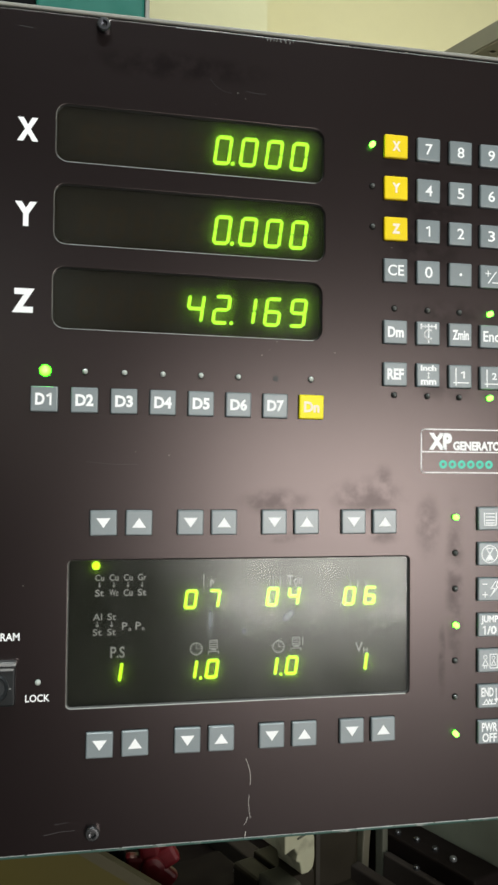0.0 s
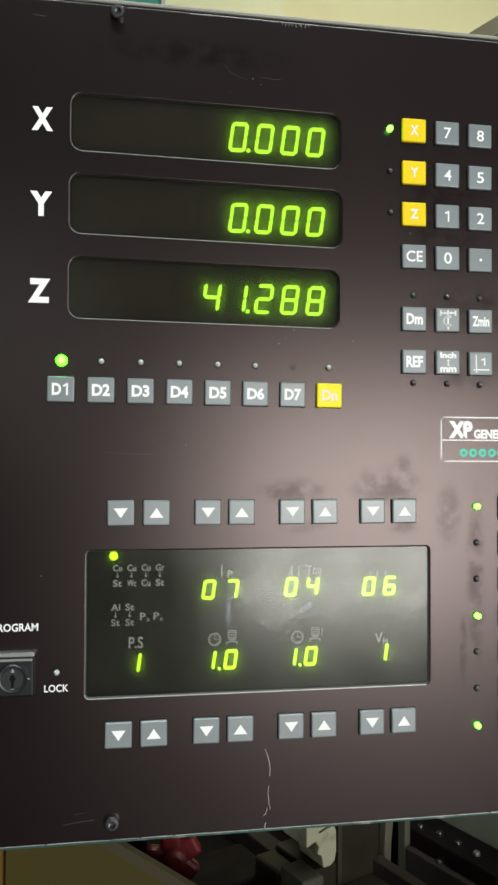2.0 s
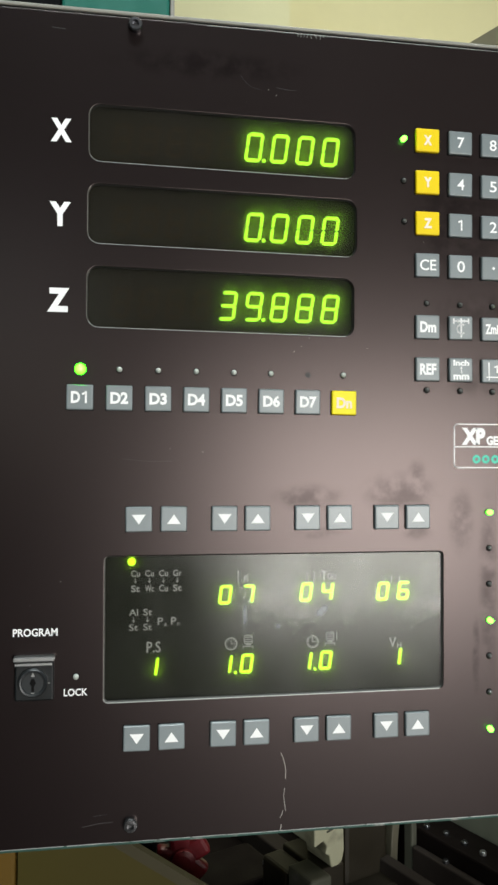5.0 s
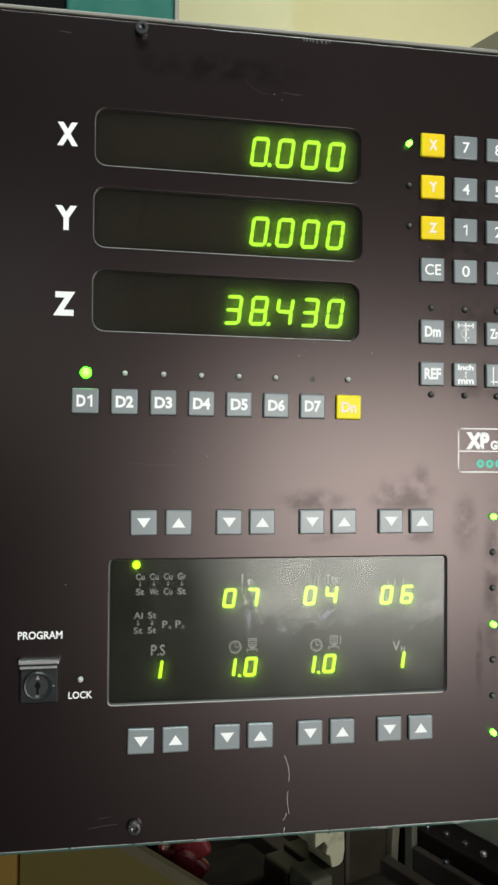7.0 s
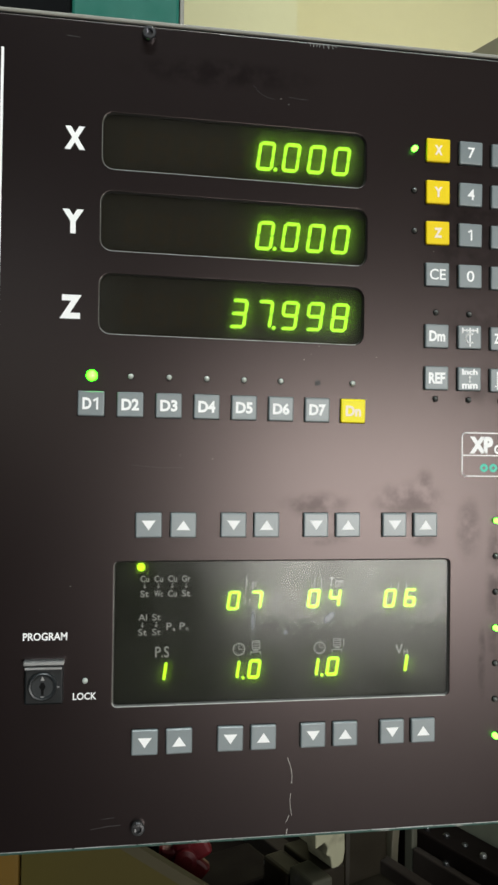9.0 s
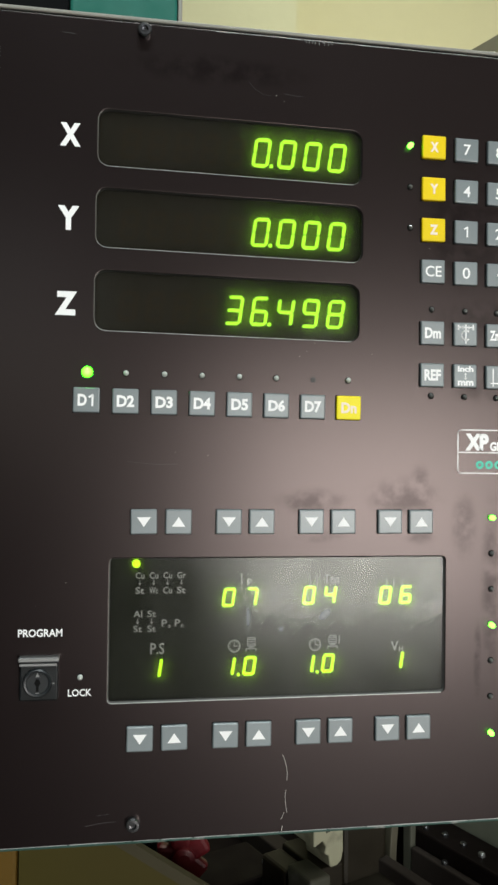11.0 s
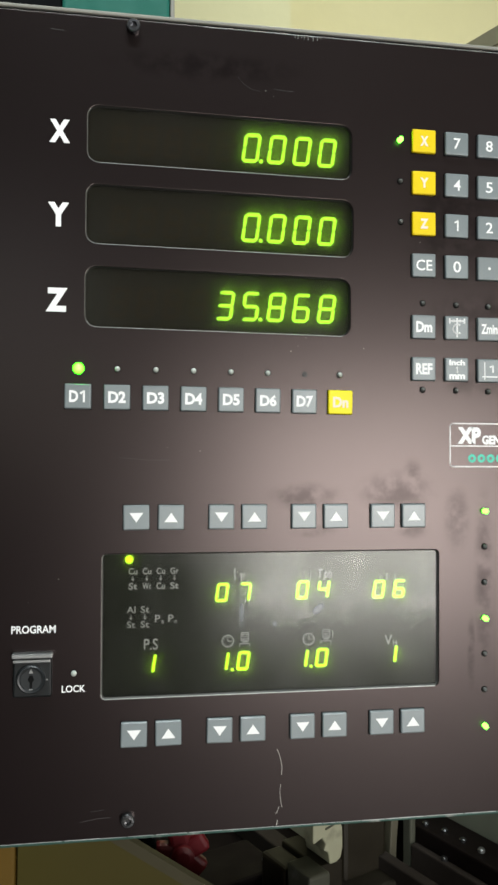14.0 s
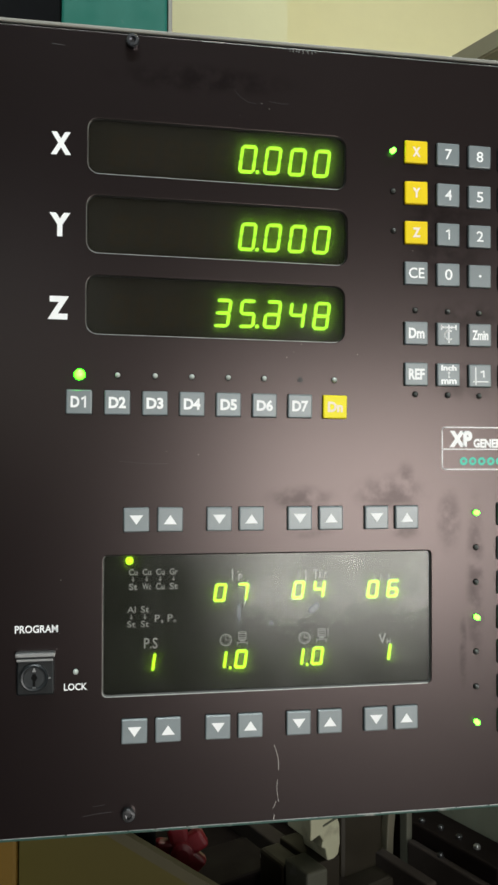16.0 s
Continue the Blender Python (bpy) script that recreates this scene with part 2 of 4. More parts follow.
# unseen walls, ceiling and floor: kept dark so the plate mirrors little light
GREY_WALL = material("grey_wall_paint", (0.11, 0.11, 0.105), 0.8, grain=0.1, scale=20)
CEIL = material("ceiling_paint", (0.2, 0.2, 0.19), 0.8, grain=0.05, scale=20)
FLOOR = material("workshop_floor", (0.065, 0.062, 0.058), 0.6, grain=0.25, scale=30, wear=(0.07, 0.065, 0.06), wear_scale=3)
BLACK_PAINT = material("black_paint", (0.004, 0.0045, 0.005), 0.9, spec=0.1, grain=0.2)
OLIVE = material("olive_paint", (0.058, 0.048, 0.010), 0.5, grain=0.12, scale=15, wear_scale=12, spec=0.15)
OCHRE = material("ochre_paint", (0.12, 0.07, 0.012), 0.5, grain=0.12, scale=15, spec=0.15)
DULL_TRIM = material("dull_grey_trim", (0.075, 0.068, 0.045), 0.6, grain=0.15, scale=80)
GUARD_EDGE = material("olive_guard_edge", (0.058, 0.052, 0.030), 0.6, grain=0.2, scale=60, spec=0.15)
GREY_TRIM = material("grey_trim", (0.24, 0.235, 0.205), 0.55, grain=0.15, scale=80)
RED = material("red_plastic", (0.15, 0.010, 0.016), 0.4, grain=0.15, scale=60, spec=0.4)
CREAM = material("cream_casting", (0.33, 0.33, 0.23), 0.6, grain=0.12, scale=60, wear=(0.2, 0.2, 0.14), wear_scale=22, wear_at=0.6)
PALE_GREEN = material("pale_green_grey_paint", (0.14, 0.15, 0.115), 0.6, grain=0.2, scale=40, wear=(0.06, 0.06, 0.05), wear_scale=30, spec=0.2)
# next four: work-table colours lowered to hold the shade it stands in
GREEN_GREY = material("green_grey_paint", (0.065, 0.066, 0.05), 0.6, grain=0.15, scale=40, wear=(0.1, 0.1, 0.09), wear_scale=25, spec=0.2)
SHADED_STEEL = material("shaded_dark_steel", (0.007, 0.005, 0.0045), 0.6, 0.0, grain=0.4, scale=60, wear_scale=25, rough_var=0.15, spec=0.05)
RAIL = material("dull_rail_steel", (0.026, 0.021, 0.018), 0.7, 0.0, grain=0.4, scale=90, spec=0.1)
BROWN = material("shaded_brown_casting", (0.015, 0.012, 0.007), 0.55, grain=0.4, scale=50, wear_scale=20, spec=0.25)
TRAY = material("galvanised_angle", (0.34, 0.305, 0.20), 0.55, 0.0, grain=0.15, scale=60)


# ---- mesh helpers ----
def box(bm, x0, x1, y0, y1, z0, z1, bevel=0.0, seg=2, m=None):
    r = bmesh.ops.create_cube(bm, size=1.0)
    mat = Matrix.Translation(((x0 + x1) / 2, (y0 + y1) / 2, (z0 + z1) / 2)) @ Matrix.Diagonal((x1 - x0, y1 - y0, z1 - z0, 1))
    bmesh.ops.transform(bm, matrix=(m or Matrix()) @ mat, verts=r["verts"])
    if bevel:
        edges = list({e for v in r["verts"] for e in v.link_edges})
        bmesh.ops.bevel(bm, geom=edges, offset=bevel, segments=seg, affect="EDGES", profile=0.5)
    return bm


def lathe(bm, rings, centre=(0, 0, 0), n=20, axis="y"):
    """A turned body: rings of (along the axis, radius), closed at both ends."""
    loops = []
    for a, r in rings:
        loop = []
        for i in range(n):
            c, s = r * math.cos(2 * math.pi * i / n), r * math.sin(2 * math.pi * i / n)
            p = (c, a, s) if axis == "y" else (c, s, a)
            loop.append(bm.verts.new(Vector(p) + Vector(centre)))
        loops.append(loop)
    for a, b in zip(loops, loops[1:]):
        for i in range(n):
            bm.faces.new((a[i], a[(i + 1) % n], b[(i + 1) % n], b[i]))
    bm.faces.new(loops[0]), bm.faces.new(loops[-1])
    return bm


def prism(bm, pts, y0, y1):
    """A flat shape in x, z given a thickness from y0 (front) to y1 (back)."""
    f = [bm.verts.new((x, y0, z)) for x, z in pts]
    b = [bm.verts.new((x, y1, z)) for x, z in pts]
    n = len(pts)
    bm.faces.new(f), bm.faces.new(b[::-1])
    for i in range(n):
        bm.faces.new((f[i], b[i], b[(i + 1) % n], f[(i + 1) % n]))
    return bm


def strip(bm, pts, w, y0, y1, closed=False):
    """A ribbon of width w along points in x, z."""
    pairs = list(zip(pts, pts[1:] + (pts[:1] if closed else [])))[: len(pts) if closed else len(pts) - 1]
    for (ax, az), (bx, bz) in pairs:
        d = Vector((bx - ax, bz - az))
        if d.length < 1e-9:
            continue
        d.normalize()
        n, e = Vector((-d.y, d.x)) * w / 2, d * w * 0.35
        prism(bm, [(ax - e.x + n.x, az - e.y + n.y), (bx + e.x + n.x, bz + e.y + n.y), (bx + e.x - n.x, bz + e.y - n.y), (ax - e.x - n.x, az - e.y - n.y)], y0, y1)
    return bm


def arc(cx, cz, r, a0, a1, n=16, rz=None):
    return [(cx + r * math.cos(radians(a0 + (a1 - a0) * i / n)), cz + (rz or r) * math.sin(radians(a0 + (a1 - a0) * i / n))) for i in range(n + 1)]


def ring(bm, cx, cz, r0, r1, y0, y1, n=18):
    """A flat ring with thickness."""
    loops = [[bm.verts.new((cx + r * math.cos(2 * math.pi * i / n), y, cz + r * math.sin(2 * math.pi * i / n))) for i in range(n)] for r, y in ((r0, y0), (r1, y0), (r1, y1), (r0, y1))]
    for a, b in zip(loops, loops[1:] + loops[:1]):
        for i in range(n):
            bm.faces.new((a[i], a[(i + 1) % n], b[(i + 1) % n], b[i]))
    return bm


def rounded(x0, x1, z0, z1, r, n=6):
    pts = []
    for cx, cz, a in ((x1 - r, z1 - r, 0), (x0 + r, z1 - r, 90), (x0 + r, z0 + r, 180), (x1 - r, z0 + r, 270)):
        pts += arc(cx, cz, r, a, a + 90, n)
    return pts


def finish(bm, name, mat, smooth=False):
    bmesh.ops.recalc_face_normals(bm, faces=bm.faces)
    me = bpy.data.meshes.new(name)
    bm.to_mesh(me)
    bm.free()
    me.materials.append(mat)
    if smooth:
        me.polygons.foreach_set("use_smooth", [True] * len(me.polygons))
    return me


def part(name, bm, mat, parent, label="", at=None, smooth=False):
    me = bm if isinstance(bm, bpy.types.Mesh) else finish(bm, name, mat, smooth)
    ob = new(name, me)
    ob.parent = parent
    if at:
        ob.location = at
    if label:
        tagged(ob, label)
    return ob


def sheet(outlines, y0, y1, edge):
    """A plate cut from outlines in x, z: the first is its rim, the others are openings. Its front edges are rounded."""
    cu = bpy.data.curves.new("outline", "CURVE")
    cu.dimensions, cu.fill_mode = "2D", "BOTH"
    cu.extrude, cu.bevel_depth, cu.bevel_resolution, cu.offset = (y1 - y0) / 2 - edge, edge, 2, -edge
    for pts in outlines:
        s = cu.splines.new("POLY")
        s.points.add(len(pts) - 1)
        for p, (x, z) in zip(s.points, pts):
            p.co = (x, z, 0, 1)
        s.use_cyclic_u = True
    ob = bpy.data.objects.new("outline", cu)
    me = bpy.data.meshes.new_from_object(ob)
    me.transform(pose(0, (y0 + y1) / 2, 0, 90))
    bpy.data.objects.remove(ob)
    me.materials.clear()
    bm = bmesh.new()
    bm.from_mesh(me)
    bmesh.ops.remove_doubles(bm, verts=bm.verts, dist=1e-6)
    bmesh.ops.recalc_face_normals(bm, faces=bm.faces)
    bm.to_mesh(me)
    bm.free()
    return me


def rim(bm, outer, inner, y0, y1):
    """A sloping band between two outlines of as many points."""
    a = [bm.verts.new((x, y0, z)) for x, z in outer]
    b = [bm.verts.new((x, y1, z)) for x, z in inner]
    c = [bm.verts.new((x, y1 + 0.0006, z)) for x, z in inner]
    d = [bm.verts.new((x, y1 + 0.0006, z)) for x, z in outer]
    n = len(a)
    for p, q in ((a, b), (b, c), (c, d), (d, a)):
        for i in range(n):
            bm.faces.new((p[i], p[(i + 1) % n], q[(i + 1) % n], q[i]))
    return bm


def lettering(text, x0, x1, z0, z1, y, depth=0.00012, bold=0.0, spacing=1.0):
    """Words as flat raised ink that fill the space from x0 to x1 and z0 to z1, at depth y facing the front."""
    cu = bpy.data.curves.new("text", "FONT")
    cu.body, cu.offset, cu.extrude, cu.resolution_u, cu.space_character = text, bold, 0.02, 3, spacing
    ob = bpy.data.objects.new("text", cu)
    me = bpy.data.meshes.new_from_object(ob)
    bpy.data.objects.remove(ob)
    xs, ys = [v.co.x for v in me.vertices], [v.co.y for v in me.vertices]
    sx, sz = (x1 - x0) / (max(xs) - min(xs)), (z1 - z0) / (max(ys) - min(ys))
    for v in me.vertices:
        v.co = ((v.co.x - min(xs)) * sx + x0, y - (v.co.z + 0.02) / 0.04 * depth, (v.co.y - min(ys)) * sz + z0)
    me.materials.clear()
    return me


# ---- the room ----
def slab(name, x0, x1, y0, y1, z0, z1, mat):
    return tagged(new(name, finish(box(bmesh.new(), x0, x1, y0, y1, z0, z1), name, mat)), kind="structure")


slab("floor", -3.6, 4.4, -5.2, 2.1, -0.1, 0.0, FLOOR)
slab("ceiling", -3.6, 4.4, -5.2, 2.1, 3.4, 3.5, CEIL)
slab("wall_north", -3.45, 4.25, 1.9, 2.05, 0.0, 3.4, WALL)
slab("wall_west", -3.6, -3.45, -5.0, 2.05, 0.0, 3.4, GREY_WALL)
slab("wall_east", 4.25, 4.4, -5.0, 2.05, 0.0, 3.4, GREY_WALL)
slab("wall_pier", -3.45, 0.303, 0.96, 1.9, 0.0, 3.4, WALL)
# wall behind the viewer: wide low window, high opening added for the dim lamp
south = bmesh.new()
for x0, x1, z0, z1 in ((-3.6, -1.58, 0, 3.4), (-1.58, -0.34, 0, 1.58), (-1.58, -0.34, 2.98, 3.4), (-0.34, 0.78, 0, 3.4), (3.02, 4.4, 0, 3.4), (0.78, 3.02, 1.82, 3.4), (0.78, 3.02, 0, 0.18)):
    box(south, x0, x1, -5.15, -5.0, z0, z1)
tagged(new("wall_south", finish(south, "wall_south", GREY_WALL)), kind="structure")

# ---- the control panel ----
BASE = 1.172
PANEL_TOP, PANEL_BOTTOM, PANEL_LEFT, PANEL_RIGHT = 0.1852, -0.2111, -0.075, 0.335
panel = tagged(new("control_panel"), "black-brown machine control panel with green digits and grey keys", "control panel")
panel.location = (0, 0, BASE)
LIFT = 1.4 - BASE


def shifted(me, mat):
    """Panel drawings have their zero at the first square key; the panel's own zero is at its foot."""
    me.transform(Matrix.Translation((0, 0, LIFT)))
    me.materials.append(mat)
    return me


def drawn(bm, name, mat, smooth=False):
    bmesh.ops.translate(bm, vec=(0, 0, LIFT), verts=bm.verts)
    return finish(bm, name, mat, smooth)


MM = 0.001
WINDOWS = {"X": (3.6, 135.5, 113.4, 141.0), "Y": (3.2, 136.3, 73.8, 102.6), "Z": (3.1, 134.9, 33.5, 62.7)}
LCD = (12.3, 182.1, -144.9, -75.6)


def mm(*v):
    return [a * MM for a in v]


def leaning(pts):
    """The three axis windows are cut a touch off level."""
    mid = sum(x for x, z in pts) / len(pts)
    return [(x, z - 0.0095 * (x - mid)) for x, z in pts]


openings = [leaning(rounded(*mm(*w), 0.0055)) for w in WINDOWS.values()] + [rounded(*mm(*LCD), 0.002, 3)]
plate = sheet([rounded(PANEL_LEFT, PANEL_RIGHT, PANEL_BOTTOM, PANEL_TOP, 0.002, 3)] + openings, 0.0, 0.003, 0.0005)
face = part("face_plate", shifted(plate, PLATE), None, panel, "dark brown painted steel front plate")

# the teal box behind the plate: four sides, a lip and a back
case = bmesh.new()
L, R, B, T = PANEL_LEFT - 0.001, PANEL_RIGHT + 0.001, PANEL_BOTTOM - 0.0029, PANEL_TOP + 0.0012
for x0, x1, z0, z1 in ((L, R, T - 0.003, T), (L, R, B, B + 0.003), (L, L + 0.003, B + 0.003, T - 0.003), (R - 0.003, R, B + 0.003, T - 0.003)):
    box(case, x0, x1, 0.0032, 0.12, z0, z1, 0.0008)
box(case, L + 0.003, R - 0.003, 0.117, 0.12, B + 0.003, T - 0.003)
# black strip paints the shaded gap between plate and top strip
part("top_gap", drawn(box(bmesh.new(), L + 0.001, R - 0.001, 0.0036, 0.02, T + 0.0001, T + 0.0013), "top_gap", HOLE), None, panel, "black strip for the shaded gap under the top strip")
part("top_rim", drawn(box(bmesh.new(), L, R, 0.0028, 0.02, T + 0.0014, T + 0.0034, 0.0007, 3), "top_rim", GREY_TRIM), None, panel, "grey metal strip along the top")
part("housing", drawn(case, "housing", HOUSING), None, panel, "teal painted sheet-steel housing")
# the arm that carries it from the machine column
arm = box(bmesh.new(), -0.06, 0.04, 0.12, 0.349, -0.08, 0.02, 0.006)
part("support_arm", drawn(arm, "support_arm", TEAL), None, panel)

# white border line and the large axis letters
line = strip(bmesh.new(), [(-0.0436, 0.1684), (-0.0440, -0.19)], 0.0013, -0.0001, 0.0001)
part("border_line", drawn(line, "border_line", WHITE_INK), None, panel, "white printed border line")
for ch, x0, x1, z0, z1 in (("X", -14.3, -4.6, 122.2, 133.5), ("Y", -14.7, -4.7, 81.7, 93.4), ("Z", -15.3, -5.1, 40.7, 52.2)):
    part("axis_letter", shifted(lettering(ch, *mm(x0, x1, z0, z1), 0.0, bold=0.055), WHITE_INK), None, panel, "white printed axis letter " + ch)

# ---- seven-bar digits ----
BARS = {"0": "abcdef", "1": "bc", "2": "abdeg", "3": "abcdg", "4": "bcfg", "5": "acdfg", "6": "acdefg", "7": "abc", "8": "abcdefg", "9": "abcdfg", "a": "abcdeg"}


def bar_shape(letter, w, h, t):
    """One bar of a digit cell w wide and h high: a long hexagon with pointed ends, leaning with the digit."""
    g = t * (0.08 if h > 0.012 else -0.12)
    x0, x1, m = t / 2, w - t / 2, h / 2
    ends = {"a": (x0, h - t / 2, x1, h - t / 2), "d": (x0, t / 2, x1, t / 2), "g": (x0, m, x1, m),
            "b": (x1, m, x1, h - t / 2), "c": (x1, t / 2, x1, m), "e": (x0, t / 2, x0, m), "f": (x0, m, x0, h - t / 2)}[letter]
    ax, az, bx, bz = ends
    d = Vector((bx - ax, bz - az)).normalized()
    n = Vector((-d.y, d.x)) * t / 2
    a, b = Vector((ax, az)) + d * g, Vector((bx, bz)) - d * g
    # outer bars reach round the digit's corner
    k = 0.40 if h > 0.012 else 0.25
    pts = [a, a + d * t * k + n, b - d * t * k + n, b, b - d * t * k - n, a + d * t * k - n]
    return [(p.x + math.tan(radians(8)) * p.y, p.y) for p in pts]


BAR_MESHES = {}


def bar_mesh(letter, w, h, t, lit):
    key = (letter, w, h, t, lit)
    if key not in BAR_MESHES:
        y0, y1 = (0.0046, 0.0056) if lit else (0.0057, 0.0061)
        pts = arc(0, 0, t * 0.52, 0, 330, 11) if letter == "p" else bar_shape(letter, w, h, t)
        BAR_MESHES[key] = finish(prism(bmesh.new(), pts, y0, y1), "segment" if lit else "unlit_segment", (SEGMENT if h > 0.012 else READOUT_GLOW) if lit else GHOST)
    return BAR_MESHES[key]


def put_bars(parent, ch, x, z, w, h, t, lit=True):
    made = {}
    for letter in (BARS[ch] if ch in BARS else ch):
        made[letter] = part("segment" if lit else "unlit_segment", bar_mesh(letter, w, h, t, lit), None, parent, at=(x, 0, z + LIFT))
    return made


def rect_board(x0, x1, z0, z1, mat=None):
    return drawn(box(bmesh.new(), x0, x1, 0.006, 0.007, z0, z1), "numeric_display", mat or BOARD)


CELL, DIGIT_H, BAR = 0.01308, 0.0147, 0.00155
DIGIT_W = 0.0086
BIG_Z = {"X": 0.1204, "Y": 0.0800, "Z": 0.0400}
moving = []
for axis, (x0, x1, z0, z1) in WINDOWS.items():
    disp = part("numeric_display", rect_board(*mm(x0 - 2, x1 + 2, z0 - 2, z1 + 2)), None, panel, "recessed dark display with glowing green digits")
    cover = sheet([leaning(rounded(*mm(x0 + 0.1, x1 - 0.1, z0 + 0.1, z1 - 0.1), 0.0054))], 0.0015, 0.0021, 0.0001)
    part("window_pane", shifted(cover, SMOKE), None, disp, "smoked display window")
    edge = rim(bmesh.new(), leaning(rounded(*mm(x0 - 0.05, x1 + 0.05, z0 - 0.05, z1 + 0.05), 0.0056)), leaning(rounded(*mm(x0 + 0.28, x1 - 0.28, z0 + 0.28, z1 - 0.28), 0.0052)), 0.0002, 0.0014)
    part("window_rim", drawn(edge, "window_rim", RIM), None, disp, "thin grey rim round the window")
    outline_pts = leaning(rounded(*mm(x0 - 0.08, x1 + 0.08, z0 - 0.08, z1 + 0.08), 0.0056))
    # bright bottom and dimmer left strip: light on the cut edge as colour
    lip = strip(bmesh.new(), outline_pts[16:23], 0.00022, -0.00006, 0.0003)
    part("worn_lip", drawn(lip, "worn_lip", PLATE_EDGE), None, disp, "pale lower edge of the cut-out, its light in the colour")
    side = strip(bmesh.new(), outline_pts[10:17], 0.00018, -0.00006, 0.0003)
    part("worn_lip", drawn(side, "worn_lip", GREY_TRIM), None, disp)
    for i in range(-4, 5):
        x = 0.0663 + i * CELL
        z = BIG_Z[axis]
        if i < 0 or (i == 0 and axis != "Z"):
            put_bars(disp, "8", x, z, DIGIT_W, DIGIT_H, BAR, False)
        elif axis != "Z":
            put_bars(disp, "0", x, z, DIGIT_W, DIGIT_H, BAR)
        else:
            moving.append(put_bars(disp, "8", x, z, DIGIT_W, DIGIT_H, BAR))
        if i == 1:
            put_bars(disp, "p", x + DIGIT_W + 0.0016, z + 0.0009, DIGIT_W, DIGIT_H, BAR * 1.15)

# ---- the lower readout ----
readout = part("parameter_readout", rect_board(*mm(LCD[0] - 2, LCD[1] + 2, LCD[2] - 2, LCD[3] + 2), READOUT_BOARD), None, panel, "wide grey-green readout window with green digits")
cover = sheet([rounded(*mm(LCD[0] + 0.1, LCD[1] - 0.1, LCD[2] + 0.1, LCD[3] - 0.1), 0.0019, 3)], 0.0018, 0.0028, 0.0001)
part("window_pane", shifted(cover, LCD_PANE), None, readout, "hazy grey readout cover")
edge = rim(bmesh.new(), rounded(*mm(LCD[0] - 0.1, LCD[1] + 0.1, LCD[2] - 0.1, LCD[3] + 0.1), 0.0021, 3), rounded(*mm(LCD[0] + 0.4, LCD[1] - 0.4, LCD[2] + 0.4, LCD[3] - 0.4), 0.0016, 3), 0.0002, 0.0016)
part("window_rim", drawn(edge, "window_rim", READOUT_RIM), None, readout, "thin grey rim round the window")
lcd_pts = rounded(*mm(LCD[0] - 0.12, LCD[1] + 0.12, LCD[2] - 0.12, LCD[3] + 0.12), 0.0021, 3)
# the same painted light along the readout's bottom and left
lip = strip(bmesh.new(), lcd_pts[8:13], 0.00034, -0.00006, 0.0003)
part("worn_lip", drawn(lip, "worn_lip", PLATE_EDGE), None, readout, "pale lower edge of the cut-out, its light in the colour")
part("worn_lip", drawn(strip(bmesh.new(), lcd_pts[5:9], 0.00018, -0.00006, 0.0003), "worn_lip", GREY_TRIM), None, readout)
SW, SH, ST = 0.0062, 0.0095, 0.0014
for text, x, z in (("0", 67.2, -100.9), ("7", 78.6, -100.9), ("0", 108.1, -100.5), ("4", 119.0, -100.4), ("0", 148.2, -101.0), ("6", 159.1, -100.9),
                   ("1", 31.3, -134.9), ("1", 67.5, -135.1), ("0", 78.0, -135.1), ("1", 107.9, -135.0), ("0", 118.2, -134.9), ("1", 154.8, -134.3)):
    put_bars(readout, text, x * MM, (z + 0.2) * MM, SW, SH, ST)
for x, z in ((76.2, -134.4), (116.5, -134.2)):
    put_bars(readout, "p", x * MM, z * MM, SW, SH, ST)
dot = prism(bmesh.new(), arc(0.0251, -0.0787, 0.0020, 0, 345, 23), 0.0036, 0.0046)
part("indicator_dot", drawn(dot, "indicator_dot", READOUT_GLOW), None, readout, "round green indicator")


def note(text, x0, x1, z0, z1, mat=FADED_INK, bold=0.0):
    part("printed_word", shifted(lettering(text, *mm(x0 - 0.2, x1 - 0.2, z0 + 0.8, z1 + 0.8), 0.0019, bold=bold + 0.012), mat), None, readout)


def arrow_down(x, z0, z1):
    x, z0, z1 = x - 0.2, z0 + 0.8, z1 + 0.8
    bm = strip(bmesh.new(), mm2([(x, z1), (x, z0 + 0.8)]), 0.0004, 0.00165, 0.0019)
    prism(bm, mm2([(x - 0.8, z0 + 1.1), (x + 0.8, z0 + 1.1), (x, z0)]), 0.00165, 0.0019)
    part("printed_arrow", drawn(bm, "printed_arrow", FADED_INK), None, readout)


def mm2(pts):
    return [(x * MM, z * MM) for x, z in pts]


for i, (a, b) in enumerate((("Cu", "St"), ("Cu", "Wc"), ("Cu", "Cu"), ("Gr", "St"))):
    x = 25 + i * 6.7
    note(a, x, x + 4.3, -86.6, -83.4, bold=0.01)
    arrow_down(x + 2.1, -89.8, -87.3)
    note(b, x, x + 4.3, -93.9, -90.6, bold=0.01)
for i, (a, b) in enumerate((("Al", "St"), ("St", "St"))):
    x = 24.2 + i * 6.7
    note(a, x, x + 4.3, -105.2, -102)
    arrow_down(x + 2.1, -108.6, -106)
    note(b, x, x + 4.3, -112.4, -109.2)
for i in range(2):
    note("P", 37.9 + i * 6.4, 40.5 + i * 6.4, -110, -106.4)
    note("a" if i == 0 else "n", 41 + i * 6.4, 42.3 + i * 6.4, -110.6, -109)
note("P.S", 32.6, 39.4, -123.2, -117.8)
note("I", 76.8, 77.3, -90.3, -84.2)
note("P", 80.0, 82.3, -90.6, -87.0)
note("T", 119.0, 121.8, -89.8, -85.4)
note("on", 122.2, 126.6, -90, -86.8)
for x in (111.4, 115.0):
    bm = strip(bmesh.new(), mm2([(x, -90.3), (x, -85)]), 0.0004, 0.00165, 0.0019)
    part("printed_bar", drawn(bm, "printed_bar", FADED_INK), None, readout)
